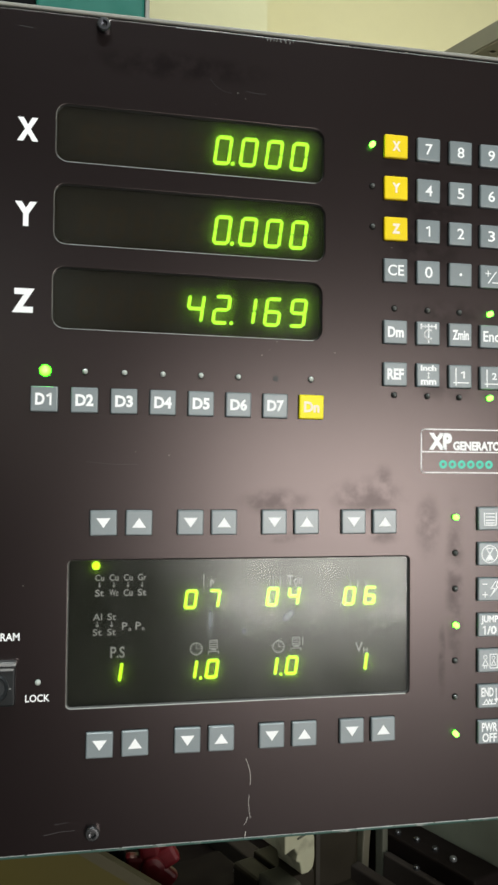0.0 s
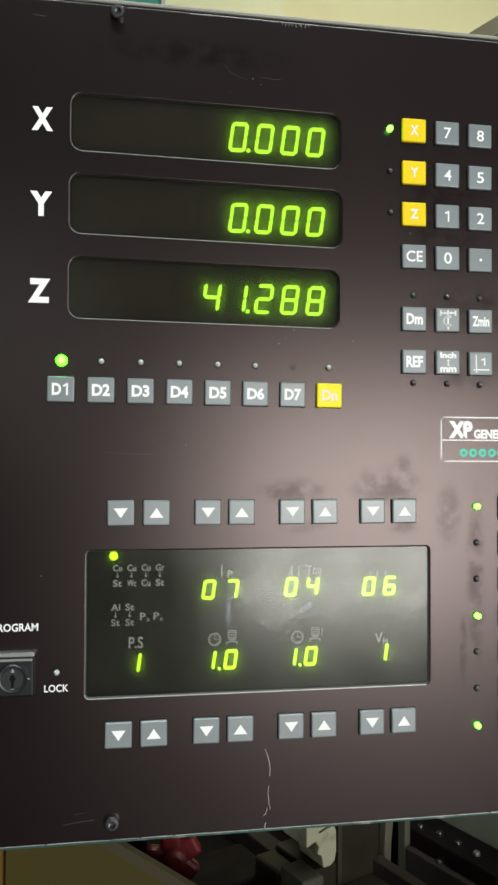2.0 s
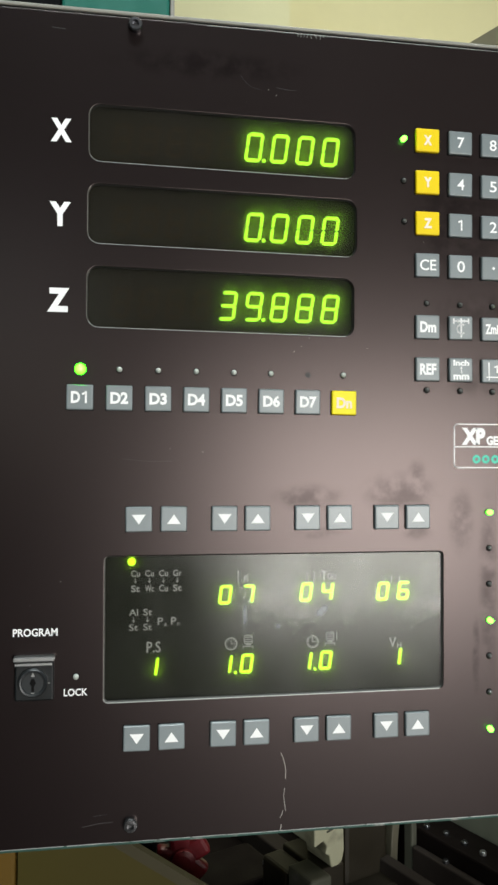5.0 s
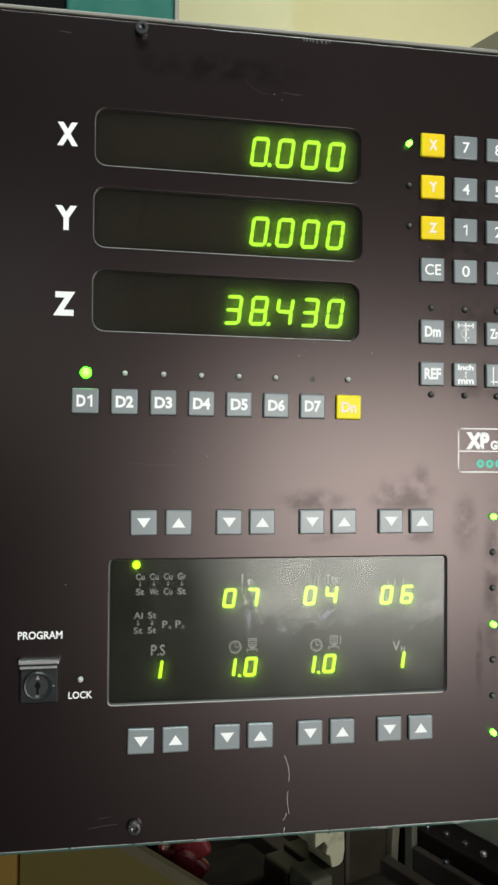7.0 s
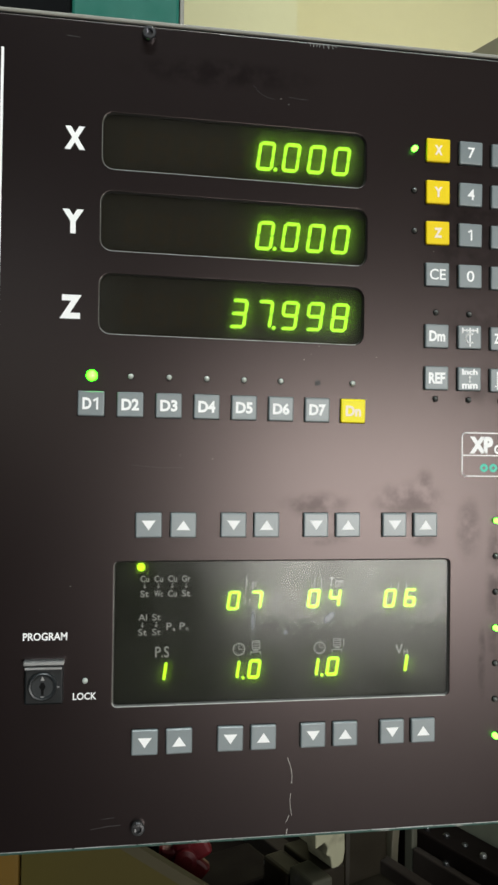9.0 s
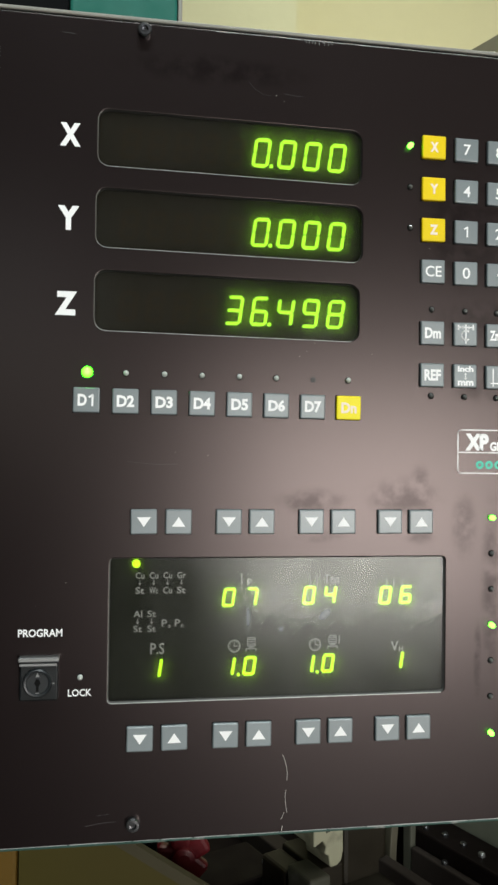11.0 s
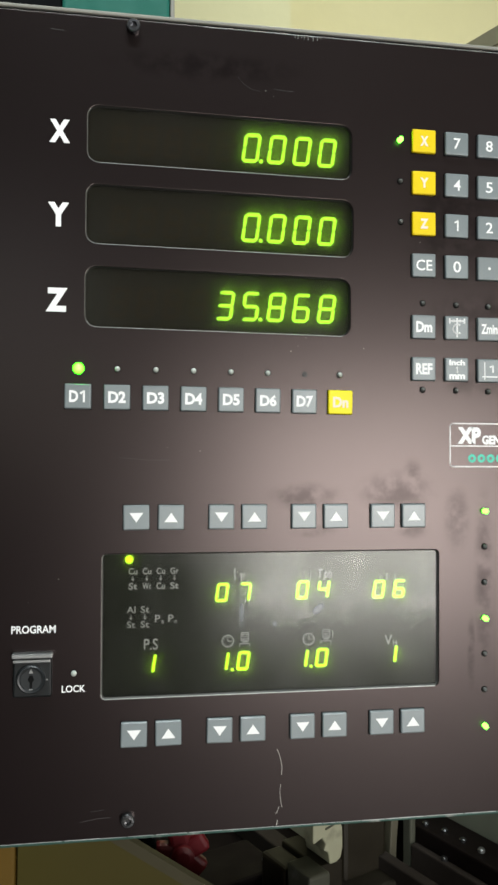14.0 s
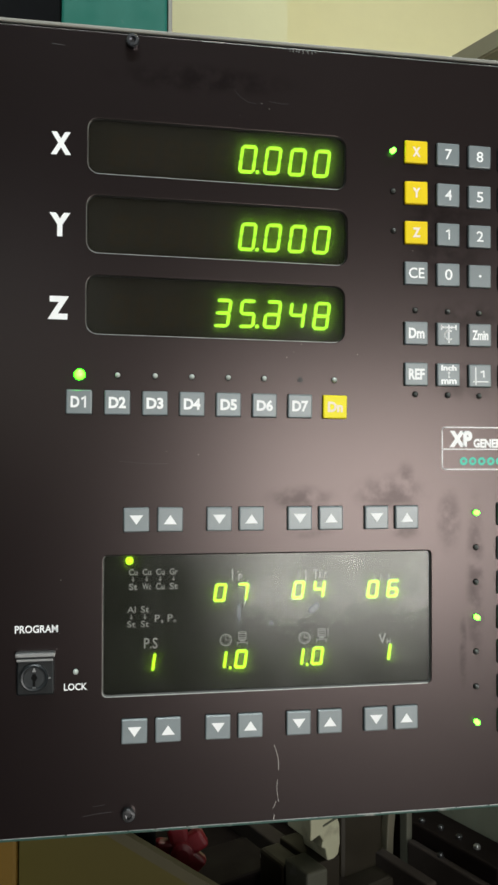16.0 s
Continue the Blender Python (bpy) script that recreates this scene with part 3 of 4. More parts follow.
for x in (151.5, 155.2, 159.5):
    bm = strip(bmesh.new(), mm2([(x, -90.8), (x, -87.6)]), 0.0004, 0.00165, 0.0019)
    part("printed_bar", drawn(bm, "printed_bar", FADED_INK), None, readout)
note("V", 154.2, 158.2, -124.8, -119.6)
note("H", 158.6, 160.8, -125.2, -122.2)
for cx, cz in ((73.5, -119.4), (114.4, -119.7)):
    bm = ring(bmesh.new(), cx * MM, cz * MM, 0.00265, 0.00315, 0.00165, 0.0019, 28)
    strip(bm, mm2([(cx, cz + 2.1), (cx, cz), (cx + 1.5, cz)]), 0.0004, 0.00165, 0.0019)
    for k in range(12):
        strip(bm, mm2(arc(cx, cz, 1.9, 30 * k, 30 * k + 1, 1)[:1] + arc(cx, cz, 2.6, 30 * k, 30 * k + 1, 1)[:1]), 0.0003, 0.00165, 0.0019)
    part("clock_symbol", drawn(bm, "clock_symbol", FADED_INK), None, readout)
for cx, cz in ((82.0, -117.9), (123.4, -117.7)):
    bm = strip(bmesh.new(), mm2(rounded(cx - 1.9, cx + 1.9, cz - 1.6, cz + 2.4, 0.4, 2)), 0.0005, 0.00165, 0.0019, True)
    strip(bm, mm2([(cx - 1.2, cz + 0.4), (cx + 1.2, cz + 0.4)]), 0.0005, 0.00165, 0.0019)
    strip(bm, mm2([(cx - 1.5, cz + 1.5), (cx + 1.5, cz + 1.5)]), 0.0005, 0.00165, 0.0019)
    strip(bm, mm2([(cx - 1.5, cz - 0.7), (cx + 1.5, cz - 0.7)]), 0.0005, 0.00165, 0.0019)
    strip(bm, mm2([(cx - 1.1, cz - 2.2), (cx + 1.1, cz - 2.2)]), 0.0005, 0.00165, 0.0019)
    strip(bm, mm2([(cx - 2.6, cz - 4.2), (cx - 2.6, cz - 3), (cx + 2.4, cz - 3), (cx + 2.4, cz - 4.2)]), 0.0005, 0.00165, 0.0019)
    if cx > 100:
        strip(bm, mm2([(cx + 3.4, cz + 2.2), (cx + 3.4, cz - 1.5)]), 0.0005, 0.00165, 0.0019)
    part("electrode_symbol", drawn(bm, "electrode_symbol", FADED_INK), None, readout)

# ---- keys ----
KW, KH, KD = 0.0126, 0.0120, 0.0021
key_bm = box(bmesh.new(), -KW / 2, KW / 2, -KD, 0.0002, -KH / 2, KH / 2)
bmesh.ops.bevel(key_bm, geom=[e for e in key_bm.edges if any(v.co.y < -KD / 2 for v in e.verts)], offset=0.0007, segments=3, affect="EDGES", profile=0.5)
KEY_MESH = {"grey": finish(key_bm, "key", GREY_KEY)}
KEY_MESH["yellow"] = KEY_MESH["grey"].copy()
KEY_MESH["yellow"].materials.clear()
KEY_MESH["yellow"].materials.append(YELLOW_KEY)
# thin black border: the shadow line round each key as colour
skirt_bm = box(bmesh.new(), -KW / 2 - 0.00018, KW / 2 + 0.00018, -0.0004, 0.0002, -KH / 2 - 0.00018, KH / 2 + 0.00018, 0.0001, 1)
KEY_MESH["lemon"] = KEY_MESH["grey"].copy()
KEY_MESH["lemon"].materials.clear()
KEY_MESH["lemon"].materials.append(LEMON_KEY)
SKIRT = finish(skirt_bm, "key_shadow_line", HOLE)
Y0, Y1 = -KD - 0.00012, -KD + 0.0001


def key(cx, cz, colour="grey", label=""):
    """A square push key; its zero is the middle of its foot on the plate. Sizes in mm."""
    wob = random.uniform
    k = part("key", KEY_MESH[colour], None, panel, label or ({"grey": "grey square push key", "yellow": "yellow square push key", "lemon": "lemon yellow square push key"}[colour]))
    k.location = (cx * MM, 0, cz * MM + LIFT)
    k.rotation_euler = (radians(wob(-0.5, 0.5)), radians(wob(-0.7, 0.7)), radians(wob(-0.5, 0.5)))
    part("key_shadow_line", SKIRT, None, k)
    return k


def words(k, text, w, h, dz=0.0, dx=0.0, mat=None, bold=0.012):
    if text == "1":
        return drawing(k, [[(dx - 1.2, dz + h * 0.28), (dx + 0.3, dz + h * 0.44), (dx + 0.3, dz - h * 0.44)]], 0.8)
    me = lettering(text, *mm(dx - w / 2, dx + w / 2, dz - h / 2, dz + h / 2), -KD + 0.0001, 0.0002, bold)
    me.materials.append(mat or WHITE_INK)
    part("legend", me, None, k)


def drawing(k, lines, w=0.75, polys=(), mat=None):
    bm = bmesh.new()
    for pts in lines:
        strip(bm, mm2(pts), w * MM, Y0, Y1)
    for pts in polys:
        prism(bm, mm2(pts), Y0, Y1)
    part("legend", finish(bm, "legend", mat or WHITE_INK), None, k)


# the row of eight selector keys
for i in range(8):
    x = 0.2 + i * 18.47
    k = key(x, 0.2 - i * 0.13, "lemon" if i == 7 else "grey")
    if i == 0:
        words(k, "D", 4.3, 5.7, 0, -1.9, bold=0.04)
        drawing(k, [[(1.4, 1.5), (2.9, 2.5), (2.9, -2.5)]], 0.95)
    elif i < 7:
        words(k, "D%d" % (i + 1), 8.4, 5.7, bold=0.042)
    else:
        words(k, "Dn", 8.0, 5.4, mat=PALE_INK, bold=0.04)

# arrow keys above and below the readout
ARROWS = ((-57.9, (28.3, 45.0, 69.6, 86.0, 111.0, 127.4, 151.8, 168.2)), (-161.9, (27.9, 44.4, 69.3, 85.7, 110.6, 127.0, 151.4, 167.8)))
for z, places in ARROWS:
    for i, x in enumerate(places):
        k = key(x, z)
        s = 1 if i % 2 else -1
        drawing(k, [], polys=[[(-3.3, -2.3 * s), (3.3, -2.3 * s), (0, 2.4 * s)]])

# the number pad
COLS, ROWS_Z = (173.5, 191.3, 209.0, 226.3), (134.5, 112.9, 91.8, 70.4, 38.7, 17.1)
for row, names in enumerate(("X789", "Y456", "Z123")):
    for col, ch in enumerate(names):
        k = key(COLS[col], ROWS_Z[row] - 0.25 * col, "grey" if col else "yellow")
        words(k, ch, 2.4 if ch == "1" else 4.4 if col == 0 else 3.8, 5.6 if col else 5.2, mat=None if col else PALE_INK, bold=0.01 if col else 0.05)
k = key(COLS[0], ROWS_Z[3])
words(k, "CE", 8.6, 5.6, bold=0.012)
k = key(COLS[1], ROWS_Z[3] - 0.2)
words(k, "0", 4.2, 5.8, bold=0.01)
k = key(COLS[2], ROWS_Z[3] - 0.4)
drawing(k, [], polys=[arc(0, 0, 0.75, 0, 330, 11)])
k = key(COLS[3], ROWS_Z[3] - 0.6)
drawing(k, [[(-3.4, 1.6), (-0.6, 1.6)], [(-2, 3), (-2, 0.2)], [(-1.8, -3.4), (2.6, 2.6)], [(0.6, -3.2), (3.6, -3.2)]], 0.5)
k = key(COLS[0], ROWS_Z[4])
words(k, "Dm", 8.6, 5.6, bold=0.04)
k = key(COLS[1], ROWS_Z[4])
drawing(k, [[(-4, 3.5), (4, 3.5)], [(-4, 4.5), (-4, 2.4)], [(4, 4.5), (4, 2.4)], [(0, 4.6), (0, -4.6)], arc(0.2, -0.6, 2.4, 60, 300)], 0.8,
        [[(-2.9, 3.5), (-1.5, 4.4), (-1.5, 2.6)], [(2.9, 3.5), (1.5, 4.4), (1.5, 2.6)]])
k = key(COLS[2], ROWS_Z[4] - 0.2)
words(k, "Zmin", 9.0, 5.2, bold=0.035)
k = key(COLS[3], ROWS_Z[4] - 0.4)
words(k, "End", 9.4, 5.6, bold=0.02)
k = key(COLS[0], ROWS_Z[5])
words(k, "REF", 8.8, 5.8, bold=0.04)
k = key(COLS[1], ROWS_Z[5])
words(k, "Inch", 8.6, 3.0, 3.6, bold=0.045)
words(k, "mm", 8.6, 2.6, -3.7, bold=0.045)
drawing(k, [[(0, 1.3), (0, -1.6)]], 0.5, [[(-0.8, 0.7), (0.8, 0.7), (0, 1.8)], [(-0.8, -1.1), (0.8, -1.1), (0, -2.1)]])
for i in (2, 3):
    k = key(COLS[i], ROWS_Z[5] - 0.25 * (i - 1))
    drawing(k, [[(-2.6, 4.2), (-2.6, -4.6)], [(-3.8, -3.2), (4.2, -3.2)]], 0.6)
    words(k, str(i - 1), 1.6 if i == 2 else 2.6, 3.6, 0.9, 1.6, bold=0.02)

# the function keys down the side
FN_Z = [-56.4 - 18.28 * i for i in range(7)]
for i, z in enumerate(FN_Z):
    k = key(225.3, z - 0.2)
    if i == 0:
        drawing(k, [[(-3, 3), (-3, -3.4), (3.6, -3.4), (3.6, 3)], [(-2, 2.6), (2.6, 2.6)], [(-2, 0.9), (2.6, 0.9)], [(-2, -0.8), (2.6, -0.8)], [(-2, -2.2), (2.6, -2.2)]], 0.6)
    elif i == 1:
        drawing(k, [arc(0, 0, 4.4, 0, 360, 24), [(-2, 3), (2, 3)], [(-2, 3), (2, -3)], [(2, 3), (-2, -3)], [(-2, -3), (2, -3)]], 0.6, [[(-1.6, -2.8), (1.6, -2.8), (0, -0.6)]])
    elif i == 2:
        drawing(k, [[(-3.8, 2.8), (-1.6, 2.8)], [(-3.8, -2.6), (-1.2, -2.6)], [(-2.5, -1.3), (-2.5, -3.9)], [(3.4, 4.2), (0.6, 0.4), (3, 0.6), (0.4, -3.6)], [(4.4, 4.2), (3.6, 1.5), (4.6, 1.4), (0.4, -3.6)]], 0.5)
    elif i == 3:
        words(k, "JUMP", 9.6, 4.5, 2.6, bold=0.035)
        words(k, "/0", 5.4, 4.4, -2.6, 1.2, bold=0.03)
        drawing(k, [[(-3.6, -1.2), (-2.6, -0.6), (-2.6, -4.6)]], 0.65)
    elif i == 4:
        drawing(k, [arc(-2.4, 1.8, 1.0, 0, 360, 10), [(-2.4, 0.6), (-4, -2.4), (-0.8, -2.4), (-2.4, 0.6)], [(-3, -2.4), (-3, -3.8)], [(-1.8, -2.4), (-1.8, -3.8)],
                    [(0.2, 3.2), (0.2, -3.8), (4.2, -3.8), (4.2, 3.2), (0.2, 3.2)], arc(2.2, 1.4, 0.8, 0, 360, 10), [(2.2, 0.4), (1, -2.4), (3.4, -2.4), (2.2, 0.4)]], 0.5)
    elif i == 5:
        words(k, "END", 6.8, 4.6, 2.2, -1.2, bold=0.025)
        drawing(k, [[(-4, -3.9), (3.4, -3.9)], [(-3, -3.4), (-1.8, -1.4), (-0.8, -3.4), (0, -1.4), (1, -3.4), (1.4, -1.4)], [(3.6, 4), (3.6, -2)]], 0.5, [[(2.4, -1.2), (4.8, -1.2), (3.6, -3.6)]])
    else:
        words(k, "PWR", 8.6, 4.6, 2.6, bold=0.025)
        words(k, "OFF", 8.0, 4.6, -2.7, bold=0.025)


# ---- indicator lamps ----
def led_mesh(mat, r, out):
    rings = [(0.0004, r), (-out + r * 0.8, r)] + [(-out + r * 0.8 - r * 0.8 * math.sin(radians(a)), max(1e-5, r * math.cos(radians(a)))) for a in (25, 50, 72, 88)]
    return finish(lathe(bmesh.new(), rings, n=16), "led", mat, True)


LEDS = {"on": led_mesh(LED_ON, 0.0027, 0.0026), "pale": led_mesh(LED_ON_SMALL, 0.0014, 0.0034), "off": led_mesh(LED_OFF, 0.00135, 0.002), "dark": led_mesh(LED_DARK, 0.0012, 0.0018)}
WELL = finish(lathe(bmesh.new(), [(-0.00015, 0.0017), (0.0003, 0.0017)], n=18), "led_ring", HOLE)


def led(x, z, kind="off"):
    name = {"on": "lit bright green indicator lamp", "pale": "lit pale green indicator lamp", "off": "unlit clear indicator lamp", "dark": "unlit dark indicator lamp"}[kind]
    ob = part("led", LEDS[kind], None, panel, name, at=(x * MM, 0, z * MM + LIFT))
    ob.rotation_euler = (radians(random.uniform(-5, 5)), 0, radians(random.uniform(-6, 6)))
    part("led_ring", WELL, None, ob)


for i in range(8):
    if i == 6:
        part("led_hole", finish(lathe(bmesh.new(), [(-0.00012, 0.0014), (0.0003, 0.0014)], n=16), "led_hole", LOCK_BLACK), None, panel, "empty dark indicator hole", at=(111.4 * MM, -0.0001, 13.1 * MM + LIFT))
    else:
        led(0.3 + i * 18.45, 13.8 - 0.08 * i, "off" if i else "on")
led(160.8, 134.8, "pale")
led(161.2, 113.6, "dark")
led(161.5, 92.7, "dark")
for i, x in enumerate((173.4, 191.5, 209.1, 225.8)):
    led(x, 51.1 - 0.3 * i, "pale" if i == 3 else "dark")
    led(x, 6.6 - 0.2 * i, "pale" if i == 3 else "dark")
for i in range(7):
    led(207.1, -55.9 - 18.4 * i, "pale" if i in (0, 3, 6) else "dark")

# ---- printed name box ----
frame_bm = strip(bmesh.new(), mm2(rounded(188.4, 239, -32.9, -10.6, 1.8, 4)), 0.0006, -0.0001, 0.0001, True)
strip(frame_bm, mm2([(188.4, -22.2), (239, -22.2)]), 0.0006, -0.0001, 0.0001)
part("name_frame", drawn(frame_bm, "name_frame", WHITE_INK), None, panel, "thin white printed frame")
part("printed_word", shifted(lettering("XP", *mm(192.4, 205.3, -21.2, -12.4), 0.0, bold=0.065), WHITE_INK), None, panel)
part("printed_word", shifted(lettering("GENERATOR", *mm(205.9, 235.8, -21.4, -16.6), 0.0, bold=0.05), WHITE_INK), None, panel)
# the maker's mark as plain round shapes
mark = bmesh.new()
for i in range(6):
    cx = 200.4 + i * 5.1
    ring(mark, cx * MM, -28.6 * MM, 0.00085, 0.0022, -0.0001, 0.0001)
part("maker_mark", drawn(mark, "maker_mark", TEAL_INK), None, panel, "teal printed maker mark")

# ---- key switch ----
part("printed_word", shifted(lettering("PROGRAM", *mm(-29.6, -9.2, -112.4, -108.7), 0.0, bold=0.02), WHITE_INK), None, panel)
part("printed_word", shifted(lettering("LOCK", *mm(-6.2, 4.8, -140.9, -137.5), 0.0, bold=0.015), WHITE_INK), None, panel)
led(-0.6, -131.7, "off")
switch = part("key_switch", drawn(box(bmesh.new(), *mm(-28.2, -10.6), -0.0035, 0.0002, *mm(-141.6, -122.4), 0.0009), "key_switch", LOCK_BLACK), None, panel, "black key switch with steel bar")
cap = bmesh.new()
box(cap, *mm(-28.8, -10.2), -0.0048, -0.0002, *mm(-123.2, -121.0), 0.0005)
box(cap, *mm(-28.2, -11.2), -0.0044, -0.0034, *mm(-125.2, -123.8), 0.0003)
part("bar", drawn(cap, "bar", BRIGHT_STEEL), None, switch, "grey steel bar")
barrel = lathe(bmesh.new(), [(-0.0034, 0.0066), (-0.0052, 0.0066), (-0.0058, 0.0060), (-0.0056, 0.0052), (-0.0050, 0.0049)], centre=(-0.0198, 0, -0.1328), n=32)
part("lock_barrel", drawn(barrel, "lock_barrel", LOCK_GREY), None, switch)
slot = prism(bmesh.new(), mm2([(-20.4, -136.6), (-19.2, -136.6), (-19.2, -134.2), (-18.3, -132.8), (-19.2, -130.8), (-20.4, -130.8), (-21.3, -132.8), (-20.4, -134.2)]), -0.00515, -0.0049)
part("keyhole", drawn(slot, "keyhole", HOLE), None, switch)
tip = prism(bmesh.new(), mm2([(-20.7, -129.8), (-18.9, -129.8), (-19.8, -127.8)]), -0.0052, -0.0049)
prism(tip, mm2([(-20.6, -137.6), (-19.0, -137.6), (-19.0, -137.2), (-20.6, -137.2)]), -0.0052, -0.0049)
prism(tip, mm2([(-13.2, -133.6), (-12.2, -133.6), (-12.2, -133.1), (-13.2, -133.1)]), -0.0037, -0.0034)
part("switch_marks", drawn(tip, "switch_marks", BRIGHT_STEEL), None, switch)

# ---- screws ----
for x, z in ((25.2, 180.9), (25.3, -202.4)):
    rings = [(0.0002, 0.0034), (-0.0026, 0.0034), (-0.0033, 0.0029), (-0.0034, 0.0017), (-0.0016, 0.0016)]
    screw = part("cap_screw", drawn(lathe(bmesh.new(), rings, centre=(x * MM, 0, z * MM), n=24), "cap_screw", STEEL if z > 0 else DULL_STEEL, False), None, panel, "dark steel socket screw")

# ---- scratches and chipped paint ----
def scratch(pts, w, mat=SCRATCH):
    part("scratch", drawn(strip(bmesh.new(), mm2(pts), w * MM, -0.00006, 0.00005), "scratch", mat), None, panel)


scratch([(98.2, -173.0), (99.2, -175.5), (100.2, -179), (100.6, -182), (100.4, -185.6)], 0.24)
scratch([(100.0, -190.5), (99.6, -194), (100.0, -198), (100.6, -201.5)], 0.2)
scratch([(99.2, -201.2), (98.4, -203.6), (97.6, -204.6)], 0.22)
scratch([(98.4, -208.0), (98.0, -210.2)], 0.32)
scratch([(3, -202.6), (11, -201.4), (17, -201.2)], 0.2, FAINT)
scratch([(8, -198), (14, -197.4)], 0.15, FAINT)
scratch([(77, 161), (80, 157.4), (84, 155.2), (88, 154.6)], 0.1, FAINT)
scratch([(95, 156.4), (101, 155.6), (105, 155.8)], 0.14, FAINT)
scratch([(-14, 177.2), (-8, 176.8)], 0.25, FAINT)
scratch([(20, -29), (34, -30.2), (44, -30.0)], 0.12, FAINT)
rnd = random.Random(7)
for x, z in ((108, 27.4), (104.4, 24.6), (43, -24), (59, -25.6), (142, 27), (112, 31.6), (80, 148), (91, 155), (95, 152.5), (172, 82.5), (-22, -98), (-8, -87)):
    r = rnd.uniform(0.15, 0.38)
    part("dust_speck", drawn(prism(bmesh.new(), mm2([(x + r * rnd.uniform(0.6, 1.2) * math.cos(a), z + r * rnd.uniform(0.6, 1.2) * math.sin(a)) for a in (0, 0.9, 1.9, 2.8, 3.8, 5.1)]), -0.00006, 0.00005), "dust_speck", DUST), None, panel)
chips = bmesh.new()
x = 60.0
while x < 230:
    w = rnd.uniform(4.0, 18.0)
    strip(chips, mm2([(x, 184.6), (x + w, 184.6 + rnd.uniform(-0.1, 0.1))]), rnd.uniform(0.12, 0.2) * MM, -0.00008, 0.0004)
    x += w + rnd.uniform(-0.5, 0.8)
x = -70.0
while x < 330:
    w = rnd.uniform(6.0, 30.0)
    strip(chips, mm2([(x, -210.9), (x + w, -210.9 + rnd.uniform(-0.08, 0.08))]), rnd.uniform(0.14, 0.34) * MM, -0.00008, 0.0004)
    x += w + rnd.uniform(0.0, 1.5)
for i in range(9):
    a = 106 + i * 1.6 + rnd.uniform(-0.4, 0.4)
    strip(chips, mm2([(a, 184.4), (a + rnd.uniform(-0.3, 0.8), 183.4 + rnd.uniform(-0.8, 0.4))]), 0.2 * MM, -0.00008, 0.0004)
tagged(part("worn_edge", drawn(chips, "worn_edge", PLATE_EDGE), None, panel, "paint worn to bare metal along the edge"), kind="stuff")

# ---- the machine behind ----
column = tagged(new("machine_column"), "tall black and teal machine column behind the panel", "machine")
column.location = (-0.2, 0.35, 0)


def at_world(bm, ob):
    bmesh.ops.translate(bm, vec=-Vector(ob.location), verts=bm.verts)
    return bm


part("column_body", at_world(box(box(bmesh.new(), -0.75, -0.0415, 0.352, 0.60, 0, 2.6, 0.004), -0.041, 0.052, 0.352, 0.60, 0, 1.24, 0.004), column), BLACK_PAINT, column, "black column body")
part("side_cover", at_world(box(bmesh.new(), -0.0405, 0.0595, 0.35, 0.60, 1.241, 2.6, 0.003), column), TEAL, column, "teal painted side cover")
part("edge_trim", at_world(box(bmesh.new(), 0.0597, 0.0637, 0.348, 0.60, 1.241, 2.6, 0.001), column), GREY_TRIM, column, "grey edge trim")

# slotted steel angle on the wall side
ANGLE_M = pose(0.352, 0.24, 1.7535, 0, 0, math.degrees(math.atan2(-0.057, 0.024)))
shelf = tagged(new("slotted_angle"), "grey perforated steel angle under the ceiling", "steel beam")
shelf.matrix_world = ANGLE_M

# guard beside the work tank
guard = tagged(new("side_guard"), "olive painted sheet-metal side guard of the machine", "machine guard")
guard.location = (-0.02, 0.30, 0)
outline = [(-0.066, 0.0), (0.40, 0.0), (0.40, 0.786), (0.0, 1.053), (-0.066, 1.10)]
part("guard_sheet", at_world(prism(bmesh.new(), outline, 0.30, 0.303), guard), OLIVE, guard)
part("guard_rim", at_world(strip(bmesh.new(), [(0.40, 0.788), (0.0, 1.055)], 0.009, 0.297, 0.307), guard), GUARD_EDGE, guard, "dull olive folded rim")
ochre = tagged(new("ochre_cabinet"), "ochre painted cabinet beside the olive guard", "cabinet")
ochre.location = (-0.3, 0.31, 0)
part("cabinet_body", at_world(box(bmesh.new(), -0.6, -0.068, 0.303, 0.345, 0, 1.12, 0.004), ochre), OCHRE, ochre)

# work table and fixtures, on the machine's own axes
AX, AY = Vector((0.917, 0.399, 0)), Vector((0.399, -0.917, 0))
MACH = Matrix(((AX.x, -AY.x, 0, 0.217), (AX.y, -AY.y, 0, 0.432), (0, 0, 1, 0), (0, 0, 0, 1)))


def mbox(bm, u0, u1, v0, v1, z0, z1, bevel=0.002):
    """A block on the machine's axes: u across, v towards the viewer."""
    return box(bm, u0, u1, -v1, -v0, z0, z1, bevel, 2, MACH)


def machine_thing(name, label, category, pieces):
    root = tagged(new(name), label, category)
    root.location = (0.217, 0.432, 0)
    for pname, mat, blocks, plabel in pieces:
        bm = bmesh.new()
        for b in blocks:
            mbox(bm, *b)
        part(pname, at_world(bm, root), mat, root, plabel)
    return root


machine_thing("work_table", "dark steel machine work table with shade in its colour", "machine table",
              [("table_base", SHADED_STEEL, [(-0.06, 0.9, -0.5, 0.02, 0.0, 0.80)], ""), ("table_top", SHADED_STEEL, [(-0.07, 0.95, -0.52, 0.06, 0.80, 0.86, 0.004)], ""),
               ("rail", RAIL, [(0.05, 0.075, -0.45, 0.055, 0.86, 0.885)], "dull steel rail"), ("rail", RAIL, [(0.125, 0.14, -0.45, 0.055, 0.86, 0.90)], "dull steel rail")])


